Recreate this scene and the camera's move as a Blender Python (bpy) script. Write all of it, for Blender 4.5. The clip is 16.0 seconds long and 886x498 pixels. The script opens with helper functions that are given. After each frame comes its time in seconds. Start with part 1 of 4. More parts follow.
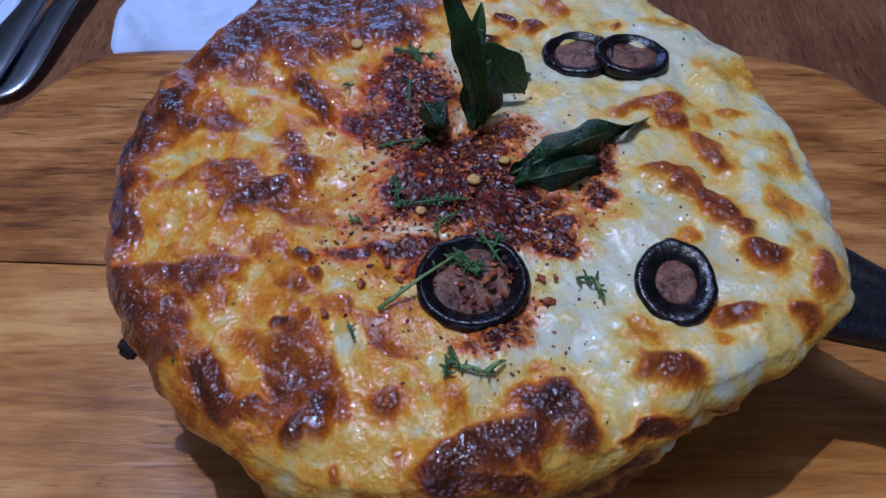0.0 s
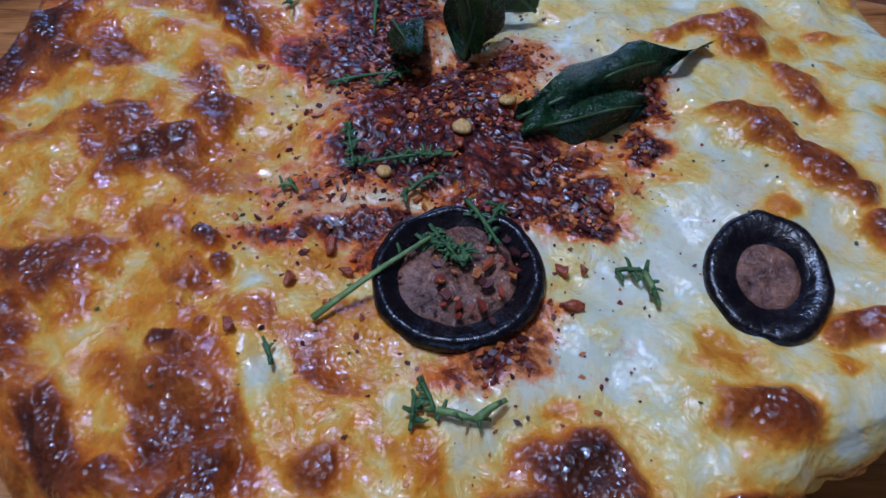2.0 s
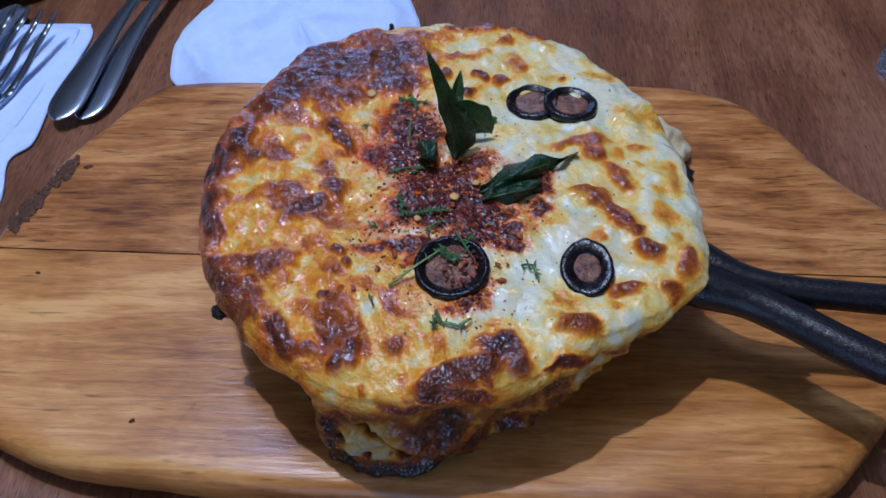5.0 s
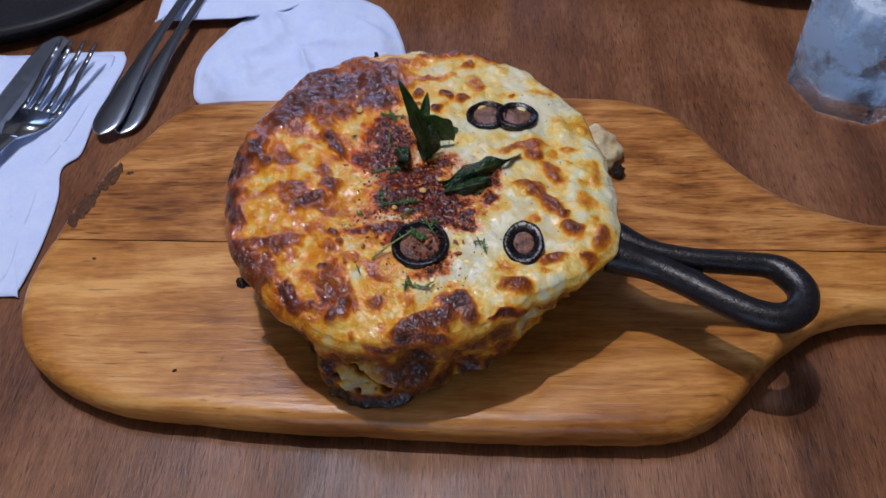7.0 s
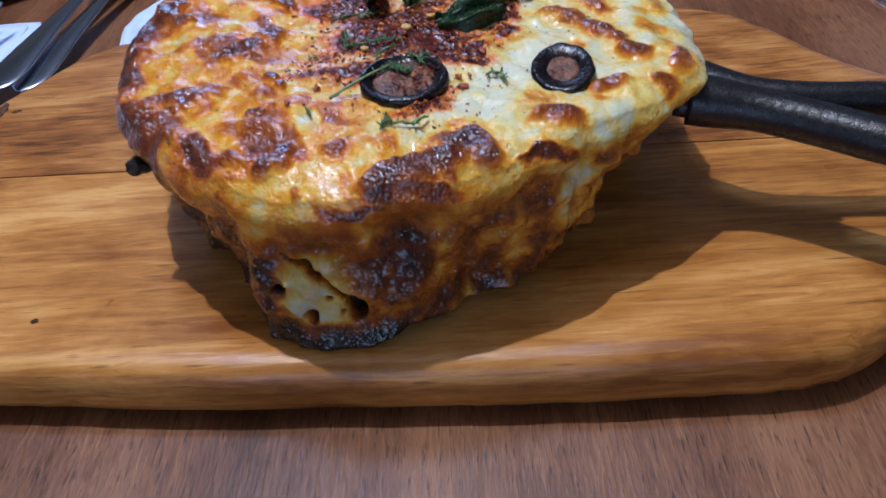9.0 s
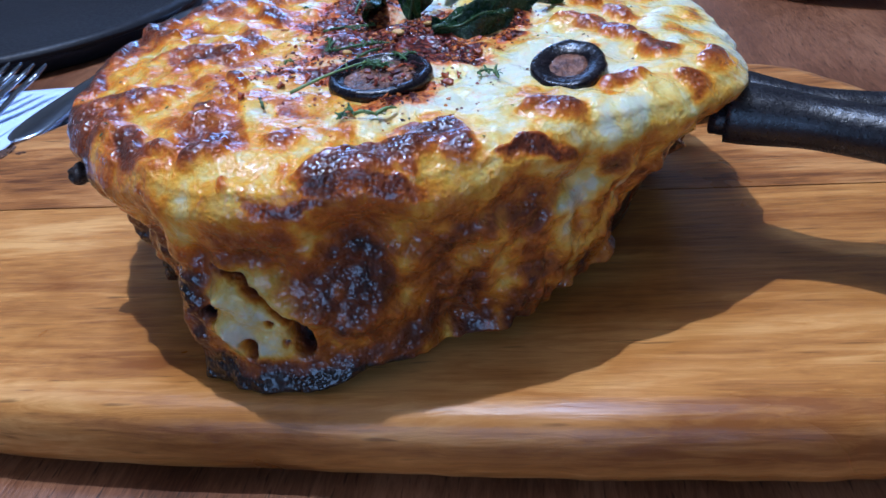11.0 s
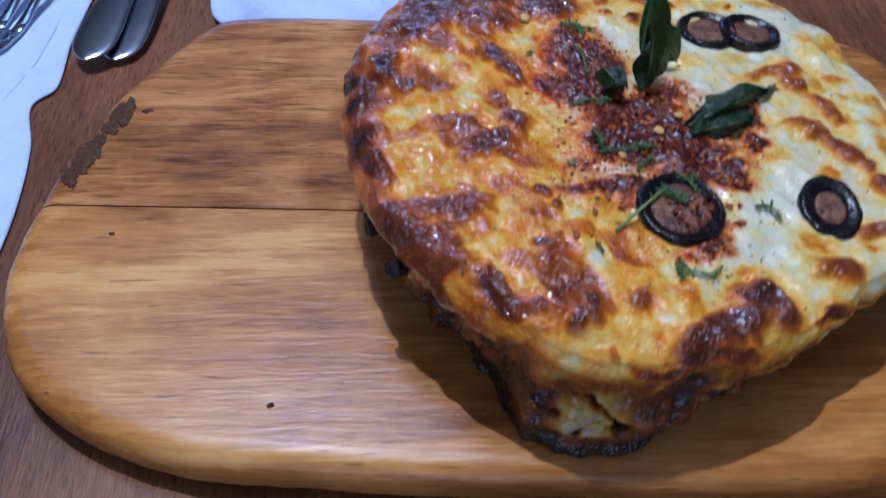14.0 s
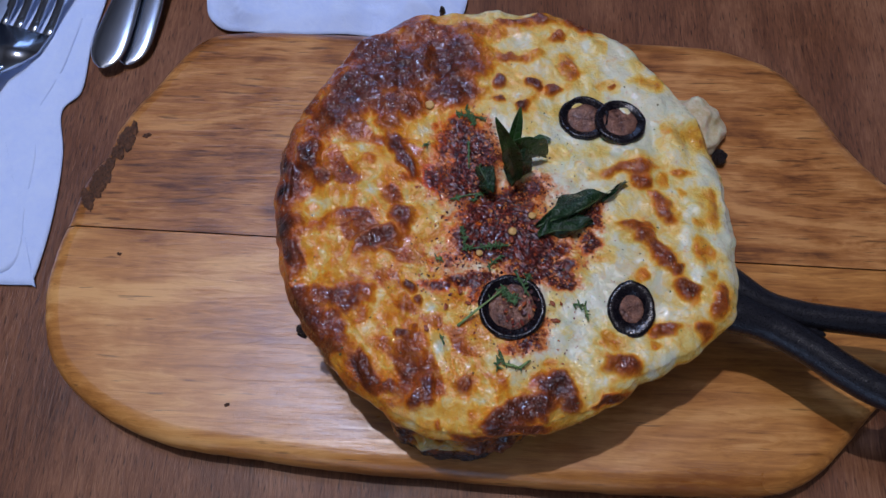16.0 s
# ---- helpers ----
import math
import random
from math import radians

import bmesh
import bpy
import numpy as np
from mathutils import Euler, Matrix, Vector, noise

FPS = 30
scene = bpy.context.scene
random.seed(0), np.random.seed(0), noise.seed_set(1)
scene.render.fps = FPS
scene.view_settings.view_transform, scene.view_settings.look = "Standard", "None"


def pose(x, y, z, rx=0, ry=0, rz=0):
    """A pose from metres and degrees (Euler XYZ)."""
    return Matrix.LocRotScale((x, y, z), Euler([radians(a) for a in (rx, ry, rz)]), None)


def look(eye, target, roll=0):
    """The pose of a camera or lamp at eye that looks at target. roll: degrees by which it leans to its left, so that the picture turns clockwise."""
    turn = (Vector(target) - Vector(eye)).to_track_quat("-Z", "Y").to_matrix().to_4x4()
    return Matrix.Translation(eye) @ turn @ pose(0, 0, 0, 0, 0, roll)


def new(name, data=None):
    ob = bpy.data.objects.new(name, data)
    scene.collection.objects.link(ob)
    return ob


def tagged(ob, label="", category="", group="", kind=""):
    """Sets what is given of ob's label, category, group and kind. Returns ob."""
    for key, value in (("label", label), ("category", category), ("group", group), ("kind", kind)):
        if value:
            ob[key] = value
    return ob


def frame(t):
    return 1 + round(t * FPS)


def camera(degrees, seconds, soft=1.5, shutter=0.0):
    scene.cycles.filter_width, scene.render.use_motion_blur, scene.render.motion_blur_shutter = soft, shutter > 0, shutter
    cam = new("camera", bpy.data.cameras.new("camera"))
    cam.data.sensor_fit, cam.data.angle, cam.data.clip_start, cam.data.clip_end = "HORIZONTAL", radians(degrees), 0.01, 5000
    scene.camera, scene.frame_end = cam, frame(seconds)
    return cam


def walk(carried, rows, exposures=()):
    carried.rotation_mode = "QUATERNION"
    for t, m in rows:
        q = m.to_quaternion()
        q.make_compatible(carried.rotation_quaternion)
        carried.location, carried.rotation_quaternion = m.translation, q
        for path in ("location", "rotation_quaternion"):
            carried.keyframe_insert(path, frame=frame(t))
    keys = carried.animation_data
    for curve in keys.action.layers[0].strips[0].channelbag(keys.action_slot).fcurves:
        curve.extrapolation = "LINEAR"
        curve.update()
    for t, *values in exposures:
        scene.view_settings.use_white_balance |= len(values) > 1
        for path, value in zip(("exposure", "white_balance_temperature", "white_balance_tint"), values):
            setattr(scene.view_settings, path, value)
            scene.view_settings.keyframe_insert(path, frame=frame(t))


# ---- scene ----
cam = camera(56.1, 16.0, shutter=0.4)
PATH = [
    (0, (0.008, 0.006, 0.223), (-0.09, 1.295, -1.303), -2.9),
    (0.5, (0.008, 0.005, 0.224), (-0.09, 1.294, -1.303), -2.7),
    (1, (0.008, 0.01, 0.221), (-0.092, 1.284, -1.317), -2.9),
    (1.5, (0.009, 0.029, 0.195), (-0.107, 1.297, -1.346), -3.6),
    (2, (0.01, 0.045, 0.174), (-0.099, 1.315, -1.367), -3.3),
    (2.5, (0.01, 0.052, 0.168), (-0.106, 1.33, -1.367), -3.3),
    (3, (0.009, 0.039, 0.185), (-0.096, 1.316, -1.35), -3.0),
    (3.2, (0.01, 0.031, 0.195), (-0.096, 1.307, -1.341), -2.9),
    (5.3, (0.019, -0.061, 0.312), (-0.083, 1.19, -1.245), -3.2),
    (5.5, (0.021, -0.069, 0.323), (-0.087, 1.18, -1.236), -3.6),
    (6, (0.027, -0.091, 0.347), (-0.081, 1.16, -1.209), -3.9),
    (6.5, (0.032, -0.105, 0.359), (-0.083, 1.153, -1.191), -4.3),
    (7, (0.037, -0.108, 0.353), (-0.084, 1.154, -1.194), -4.6),
    (7.5, (0.04, -0.108, 0.317), (-0.088, 1.182, -1.206), -5.1),
    (8, (0.035, -0.106, 0.276), (-0.096, 1.274, -1.167), -5.5),
    (8.5, (0.03, -0.101, 0.233), (-0.083, 1.376, -1.11), -5.9),
    (9, (0.025, -0.089, 0.192), (-0.074, 1.435, -1.1), -6.0),
    (9.5, (0.033, -0.081, 0.16), (-0.081, 1.529, -1.02), -6.2),
    (9.7, (0.045, -0.079, 0.152), (-0.089, 1.551, -1.0), -6.4),
    (11.8, (0.048, -0.067, 0.143), (-0.288, 1.635, -0.852), -7.2),
    (12, (0.029, -0.073, 0.15), (-0.224, 1.621, -0.882), -6.1),
    (12.5, (-0.004, -0.078, 0.165), (-0.081, 1.582, -0.948), -4.9),
    (13, (-0.043, -0.076, 0.186), (0.016, 1.515, -1.025), -3.9),
    (13.5, (-0.072, -0.064, 0.21), (0.055, 1.377, -1.17), -1.4),
    (14, (-0.079, -0.031, 0.252), (0.072, 1.199, -1.317), 5.1),
    (14.5, (-0.074, 0.011, 0.31), (0.082, 1.002, -1.42), 9.7),
    (15, (-0.053, 0.024, 0.346), (0.075, 0.863, -1.465), 10.0),
    (15.5, (-0.027, 0.019, 0.371), (-0.022, 0.779, -1.479), 2.4),
    (16, (-0.01, 0.021, 0.374), (-0.079, 0.774, -1.478), -3.2),
]
walk(cam, [(t, look(eye, target, roll)) for t, eye, target, roll in PATH], exposures=[(0, -0.06, 4980, 17), (1.5, -0.09, 4770, 16), (2.0, -0.03, 4750, 15), (2.5, -0.07, 4760, 15), (3, -0.14, 4700, 15), (5.5, 0.25, 5400, 13), (6.2, 0.25, 6050, 15), (7, 0.2, 6450, 15), (8, 0.26, 6250, 13), (8.5, 0.42, 5800, 11), (9, 0.62, 5600, 10), (9.5, 0.86, 5250, 9), (12, 0.95, 4780, 10), (13, 0.8, 4900, 10), (13.5, 0.7, 5000, 10), (14, 0.33, 5120, 12), (15, -0.15, 5380, 17), (16, -0.13, 5700, 18)])

# ---- world and light ----
world = bpy.data.worlds.new("world")
scene.world = world
world.use_nodes = True
_bg = world.node_tree.nodes["Background"]
_bg.inputs[0].default_value = (0.55, 0.7, 1.0, 1)
_bg.inputs[1].default_value = 0.12


def lamp(name, kind, m, energy, color, **more):
    data = bpy.data.lights.new(name, kind)
    data.energy, data.color = energy, color
    if kind == "AREA":
        data.shape, data.size, data.size_y = "RECTANGLE", more["size"], more["size_y"]
    else:
        data.shadow_soft_size = more["radius"]
    ob = new(name, data)
    ob.matrix_world = m
    return ob


# the warm ceiling downlight over the table, the cool ceiling panel beside it, and the daylight of the two windows
lamp("ceiling_downlight", "POINT", pose(-0.215, 0.300, 1.55), 35.0, (1.0, 0.92, 0.84), radius=0.013)
lamp("ceiling_panel", "AREA", pose(-0.30, 0.66, 1.90), 11.0, (0.45, 0.62, 1.0), size=0.32, size_y=0.20)
lamp("window_daylight_far", "AREA", look((-0.5, 3.05, 0.65), (0, 0, 0.1)), 8.0, (0.42, 0.60, 1.0), size=1.3, size_y=0.8)
lamp("window_daylight_near", "AREA", look((-0.3, -2.10, 0.75), (0, 0.1, 0.1)), 6.0, (0.55, 0.72, 1.0), size=1.3, size_y=1.1)

# ---- helpers of the scene ----


def part(name, bm, material, parent=None, label="", smooth=True):
    me = bpy.data.meshes.new(name)
    bm.to_mesh(me)
    bm.free()
    return mesh_part(name, me, material, parent, label, smooth)


def mesh_part(name, me, material, parent=None, label="", smooth=True):
    me.materials.append(material)
    if smooth:
        me.polygons.foreach_set("use_smooth", [True] * len(me.polygons))
    ob = new(name, me)
    ob.parent = parent
    if label:
        tagged(ob, label)
    return ob


def empty(name, label, category, at=(0, 0, 0), group="", kind=""):
    ob = new(name)
    ob.location = at
    ob.empty_display_size = 0.01
    return tagged(ob, label, category, group, kind)


def grid_mesh(name, verts, rows, cols, close=True, caps=True):
    """Rings of points, rows x cols, into one mesh."""
    faces = []
    n = cols if close else cols - 1
    for r in range(rows - 1):
        a, b = r * cols, (r + 1) * cols
        for c in range(n):
            d = (c + 1) % cols
            faces.append((a + c, a + d, b + d, b + c))
    if caps:
        faces.append(tuple(range(cols - 1, -1, -1)))
        faces.append(tuple(range((rows - 1) * cols, rows * cols)))
    me = bpy.data.meshes.new(name)
    me.from_pydata([tuple(v) for v in verts], [], faces)
    me.update()
    return me


def lattice(seed):
    return np.random.RandomState(seed).rand(64, 64)


LATTICES = [lattice(s) for s in range(12)]


def vnoise(x, y, size, seed):
    """Smooth noise from -1 to 1 with features of that size."""
    g = LATTICES[seed % 12]
    u, v = np.asarray(x) / size + 31.7 * seed + 500, np.asarray(y) / size + 17.3 * seed + 500
    i, j = np.floor(u).astype(int), np.floor(v).astype(int)
    f, h = u - i, v - j
    f, h = f * f * (3 - 2 * f), h * h * (3 - 2 * h)
    a, b = g[i % 64, j % 64], g[(i + 1) % 64, j % 64]
    c, d = g[i % 64, (j + 1) % 64], g[(i + 1) % 64, (j + 1) % 64]
    return 2 * ((a * (1 - f) + b * f) * (1 - h) + (c * (1 - f) + d * f) * h) - 1


def smooth(a, b, x):
    t = np.clip((np.asarray(x, float) - a) / (b - a), 0, 1)
    return t * t * (3 - 2 * t)


def spline(points, n, closed=True):
    """A smooth curve through a few control points."""
    p = [Vector((*q, 0)) if len(q) == 2 else Vector(q) for q in points]
    m, out = len(p), []
    for k in range(m if closed else m - 1):
        q = [p[(k + s) % m] if closed else p[min(max(k + s, 0), m - 1)] for s in (-1, 0, 1, 2)]
        for s in range(n):
            t = s / n
            out.append(0.5 * (2 * q[1] + (q[2] - q[0]) * t + (2 * q[0] - 5 * q[1] + 4 * q[2] - q[3]) * t * t
                              + (3 * q[1] - q[0] - 3 * q[2] + q[3]) * t ** 3))
    if not closed:
        out.append(p[-1])
    return out


# ---- materials ----


class Nodes:
    def __init__(self, name):
        self.mat = bpy.data.materials.new(name)
        self.mat.use_nodes = True
        self.nt = self.mat.node_tree
        self.bsdf = self.nt.nodes["Principled BSDF"]

    def add(self, kind, **sets):
        n = self.nt.nodes.new(kind)
        for k, v in sets.items():
            if k in n.inputs:
                n.inputs[k].default_value = v
        return n

    def link(self, a, b):
        self.nt.links.new(a, b)

    def coords(self, scale=(1, 1, 1), turn=0.0, source="Object"):
        c = self.nt.nodes.new("ShaderNodeTexCoord")
        m = self.nt.nodes.new("ShaderNodeMapping")
        m.inputs["Scale"].default_value = scale
        m.inputs["Rotation"].default_value = (0, 0, radians(turn))
        self.link(c.outputs[source], m.inputs["Vector"])
        return m.outputs["Vector"]

    def noise(self, vec, scale, detail=4.0, rough=0.55, distort=0.0):
        n = self.add("ShaderNodeTexNoise", Scale=scale, Detail=detail, Roughness=rough, Distortion=distort)
        self.link(vec, n.inputs["Vector"])
        return n.outputs["Fac"]

    def ramp(self, fac, stops):
        r = self.nt.nodes.new("ShaderNodeValToRGB")
        e = r.color_ramp.elements
        while len(e) < len(stops):
            e.new(0.5)
        for k, (pos, col) in zip(e, stops):
            k.position = pos
            k.color = (*col, 1) if len(col) == 3 else col
        self.link(fac, r.inputs[0])
        return r.outputs[0]

    def value(self, fac, lo, hi, a=0.0, b=1.0):
        r = self.add("ShaderNodeMapRange")
        for i, v in ((1, lo), (2, hi), (3, a), (4, b)):
            r.inputs[i].default_value = v
        self.link(fac, r.inputs[0])
        return r.outputs[0]

    def math(self, op, a, b):
        m = self.nt.nodes.new("ShaderNodeMath")
        m.operation = op
        for i, v in enumerate((a, b)):
            if isinstance(v, (int, float)):
                m.inputs[i].default_value = v
            else:
                self.link(v, m.inputs[i])
        return m.outputs[0]

    def mix(self, fac, a, b, kind="MIX"):
        m = self.nt.nodes.new("ShaderNodeMix")
        m.data_type, m.blend_type = "RGBA", kind
        for socket, v in ((m.inputs[0], fac), (m.inputs[6], a), (m.inputs[7], b)):
            if isinstance(v, (int, float)):
                socket.default_value = v
            elif isinstance(v, tuple):
                socket.default_value = (*v, 1)
            else:
                self.link(v, socket)
        return m.outputs[2]

    def attribute(self, name):
        a = self.nt.nodes.new("ShaderNodeAttribute")
        a.attribute_name = name
        return a.outputs["Fac"]

    def bump(self, height, strength, distance, below=None):
        b = self.add("ShaderNodeBump", Strength=strength, Distance=distance)
        self.link(height, b.inputs["Height"])
        if below:
            self.link(below, b.inputs["Normal"])
        return b.outputs["Normal"]

    def done(self, color=None, rough=0.5, normal=None, **sets):
        for socket, v in (("Base Color", color), ("Roughness", rough), ("Normal", normal)):
            if v is None:
                continue
            if isinstance(v, tuple):
                self.bsdf.inputs[socket].default_value = (*v, 1)
            elif isinstance(v, (int, float)):
                self.bsdf.inputs[socket].default_value = v
            else:
                self.link(v, self.bsdf.inputs[socket])
        for k, v in sets.items():
            self.bsdf.inputs[k.replace("_", " ")].default_value = v
        return self.mat


def wood(name, along, dark, mid, light, rough=(0.32, 0.5), grain=1.0, ring=0.35, shift=False, fleck=0.6, width=620.0, bend=2.6, patch=0.29, band=(5.0, 30.0), dark_pores=0.6, spread=(0.45, 0.665), gloss=0.5):
    n = Nodes(name)
    v = n.coords()
    if shift:
        info = n.nt.nodes.new("ShaderNodeObjectInfo")
        add = n.nt.nodes.new("ShaderNodeVectorMath")
        n.link(v, add.inputs[0])
        n.link(info.outputs["Random"], add.inputs[1])
        v = add.outputs[0]

    def stretched(a, b):
        m = n.nt.nodes.new("ShaderNodeMapping")
        m.inputs["Scale"].default_value = (a, b, b) if along == "x" else (b, a, b)
        n.link(v, m.inputs["Vector"])
        return m.outputs["Vector"]
    broad = n.noise(stretched(*band), 1.0 * grain, 4.0, 0.55, bend)
    fine = n.noise(stretched(34.0, 300.0), 1.0 * grain, 5.0, 0.7, 1.2)
    pores = n.noise(stretched(55.0, width), 1.0 * grain, 2.0, 0.5)
    cloud = n.noise(v, 17.0, 4.0, 0.6, 0.5)
    f = n.math("ADD", n.math("MULTIPLY", broad, 0.48), n.math("ADD", n.math("MULTIPLY", fine, ring), (0.35 - ring) * 0.5))
    f = n.math("ADD", f, n.math("ADD", n.math("MULTIPLY", cloud, patch), (0.29 - patch) * 0.5))
    col = n.ramp(f, [(spread[0], dark), (0.56, mid), (spread[1], light)])
    p = n.value(pores, fleck, fleck + 0.09)
    col = n.mix(n.math("MULTIPLY", p, dark_pores), col, tuple(c * 0.35 for c in dark))
    normal = n.bump(pores, 0.25, 0.0004, n.bump(fine, 0.3, 0.0006))
    return n.done(col, n.value(cloud, 0.3, 0.7, *rough), normal, Specular_IOR_Level=gloss)


NEAR_WOOD = wood("near_plank_wood", "x", (0.255, 0.083, 0.014), (0.51, 0.215, 0.044), (0.72, 0.375, 0.110), rough=(0.27, 0.40), ring=0.36, shift=True, fleck=0.66, bend=1.0, patch=0.42, band=(8.0, 58.0), spread=(0.43, 0.68), gloss=0.6)
FAR_WOOD = wood("far_plank_wood", "x", (0.125, 0.038, 0.009), (0.37, 0.140, 0.031), (0.58, 0.275, 0.080), rough=(0.24, 0.40), ring=0.40, shift=True, fleck=0.61, bend=2.0, patch=0.42, band=(10.0, 52.0), spread=(0.44, 0.675))
TABLE_WOOD = wood("table_wood", "y", (0.080, 0.0280, 0.0120), (0.176, 0.069, 0.0290), (0.28, 0.125, 0.057), rough=(0.32, 0.48), grain=2.0, ring=0.40, fleck=0.60, width=520.0, bend=0.3, patch=0.14, dark_pores=0.75, band=(2.0, 13.0), gloss=0.36)


def cheese_material():
    n = Nodes("baked_cheese")
    v = n.coords()
    brown, oil, spice = n.attribute("brown"), n.attribute("oil"), n.attribute("spice")
    mott = n.noise(v, 170.0, 5.0, 0.62, 0.6)
    fine = n.noise(v, 700.0, 4.0, 0.6)
    b = n.math("ADD", brown, n.math("MULTIPLY", n.math("SUBTRACT", mott, 0.5), 0.46))
    b = n.math("ADD", b, n.math("MULTIPLY", n.math("SUBTRACT", fine, 0.5), 0.16))
    base = n.ramp(b, [(0.03, (0.72, 0.71, 0.53)), (0.15, (0.80, 0.63, 0.21)), (0.28, (0.76, 0.42, 0.045)), (0.42, (0.57, 0.205, 0.017)),
                      (0.56, (0.32, 0.088, 0.012)), (0.72, (0.135, 0.034, 0.013)), (0.90, (0.045, 0.014, 0.011)), (1.0, (0.010, 0.006, 0.006))])
    grey = n.noise(v, 95.0, 4.0, 0.6, 0.8)
    base = n.mix(n.value(grey, 0.44, 0.64, 0.0, 0.55), base, n.mix(1.0, base, (0.80, 0.84, 0.74), "MULTIPLY"))
    oily = n.mix(1.0, base, (1.0, 0.70, 0.27), "MULTIPLY")
    col = n.mix(n.math("MULTIPLY", oil, n.value(mott, 0.27, 0.55)), base, oily)
    grit = n.noise(v, 520.0, 3.0, 0.7)
    red = n.ramp(grit, [(0.36, (0.020, 0.005, 0.007)), (0.52, (0.075, 0.011, 0.008)), (0.64, (0.24, 0.036, 0.012)), (0.76, (0.48, 0.13, 0.02))])
    s = n.math("ADD", spice, n.math("MULTIPLY", n.math("SUBTRACT", n.noise(v, 260.0, 5.0, 0.75), 0.5), 1.5))
    col = n.mix(n.value(s, 0.50, 0.72), n.mix(n.value(s, 0.12, 0.52), col, n.mix(1.0, col, (0.92, 0.30, 0.10), "MULTIPLY")), red)
    bubbles = n.add("ShaderNodeTexVoronoi", Scale=760.0, Randomness=1.0)
    n.link(v, bubbles.inputs["Vector"])
    curds = n.noise(v, 300.0, 1.0, 0.4, 0.3)
    lump = n.bump(n.math("MULTIPLY", curds, n.value(b, 0.05, 0.4, 0.35, 1.0)), 0.24, 0.0012, n.bump(mott, 0.24, 0.0020))
    skin = n.bump(n.math("MULTIPLY", n.value(bubbles.outputs["Distance"], 0.0, 0.6), n.value(b, 0.1, 0.6, 0.35, 1.0)), 0.5, 0.0006, lump)
    wrinkle = n.bump(n.math("MULTIPLY", n.noise(v, 1000.0, 3.0, 0.65), n.value(b, 0.1, 0.6, 0.16, 1.0)), 0.25, 0.0006, skin)
    rough = n.value(n.noise(v, 260.0, 3.0), 0.35, 0.65, 0.22, 0.38)
    m = n.done(col, rough, wrinkle, Specular_IOR_Level=0.3, Coat_Weight=1.0, Coat_Roughness=0.035, Subsurface_Weight=0.28, Subsurface_Scale=0.004)
    # the wet film of fat over the cheese
    wet = n.bump(n.noise(v, 430.0, 1.0, 0.4), 0.40, 0.0011, lump)
    n.link(n.bump(n.math("MULTIPLY", n.value(bubbles.outputs["Distance"], 0.0, 0.6), n.value(b, 0.2, 0.7, 0.15, 1.0)), 0.45, 0.0006, wet), n.bsdf.inputs["Coat Normal"])
    n.link(n.value(b, 0.08, 0.45, 0.45, 1.0), n.bsdf.inputs["Coat Weight"])
    n.bsdf.inputs["Subsurface Radius"].default_value = (1.0, 0.6, 0.25)
    return m


CHEESE = cheese_material()


def simple(name, lo, hi, scale, rough, bump=0.3, depth=0.0005, **more):
    n = Nodes(name)
    v = n.coords()
    a, c = n.noise(v, scale, 5.0, 0.6, 0.3), n.noise(v, scale * 5, 4.0)
    f = n.math("ADD", n.math("MULTIPLY", a, 0.65), n.math("MULTIPLY", c, 0.35))
    col = n.ramp(f, [(0.34, lo), (0.66, hi)])
    return n.done(col, n.value(c, 0.3, 0.7, *rough), n.bump(c, bump, depth, n.bump(a, bump, depth * 3)), **more)


OLIVE = simple("olive_skin", (0.002, 0.002, 0.004), (0.012, 0.008, 0.010), 130, (0.16, 0.34), 0.4, 0.0005, Specular_IOR_Level=0.4)
OLIVE_CORE = simple("olive_core", (0.028, 0.009, 0.008), (0.32, 0.150, 0.090), 240, (0.07, 0.25), 0.6, 0.0009)
IRON = simple("cast_iron", (0.006, 0.006, 0.008), (0.016, 0.015, 0.019), 380, (0.22, 0.40), 0.24, 0.0004)
LEAF = simple("curry_leaf", (0.008, 0.028, 0.006), (0.034, 0.098, 0.018), 160, (0.22, 0.42), 0.5, 0.0007, Specular_IOR_Level=0.35, Subsurface_Weight=0.0)
WILTED = simple("wilted_leaf", (0.004, 0.014, 0.007), (0.018, 0.052, 0.014), 220, (0.14, 0.34), 0.6, 0.0008, Specular_IOR_Level=0.4)
DILL = simple("herb_green", (0.020, 0.060, 0.018), (0.10, 0.20, 0.055), 700, (0.4, 0.7))
STALK = simple("herb_stalk_green", (0.10, 0.17, 0.04), (0.26, 0.36, 0.11), 500, (0.35, 0.6))
FLAKE = simple("chili_flake", (0.16, 0.022, 0.010), (0.46, 0.11, 0.025), 600, (0.15, 0.4))
SEED = simple("chili_seed", (0.55, 0.30, 0.07), (0.75, 0.48, 0.16), 900, (0.25, 0.4))
CHAR = simple("burnt_crumb", (0.006, 0.005, 0.007), (0.03, 0.016, 0.012), 600, (0.15, 0.45), 0.7, 0.001)
# white napkin paper, with the blue of the window light put into its colour
PAPER = simple("napkin_paper_blue_lit", (0.56, 0.68, 0.98), (0.64, 0.75, 0.99), 70, (0.85, 0.95), 0.45, 0.0006)
STEEL = simple("steel", (0.52, 0.57, 0.65), (0.55, 0.60, 0.68), 40, (0.18, 0.21), 0.02, 0.0001, Metallic=1.0)
BLADE = simple("blade_steel", (0.42, 0.48, 0.58), (0.45, 0.51, 0.61), 40, (0.28, 0.36), 0.02, 0.0001, Metallic=1.0)
BLACK = simple("black_enamel", (0.010, 0.010, 0.012), (0.018, 0.018, 0.021), 80, (0.40, 0.60), Specular_IOR_Level=0.25)
MAROON = simple("dark_red_cover", (0.035, 0.008, 0.008), (0.06, 0.013, 0.012), 60, (0.4, 0.6))
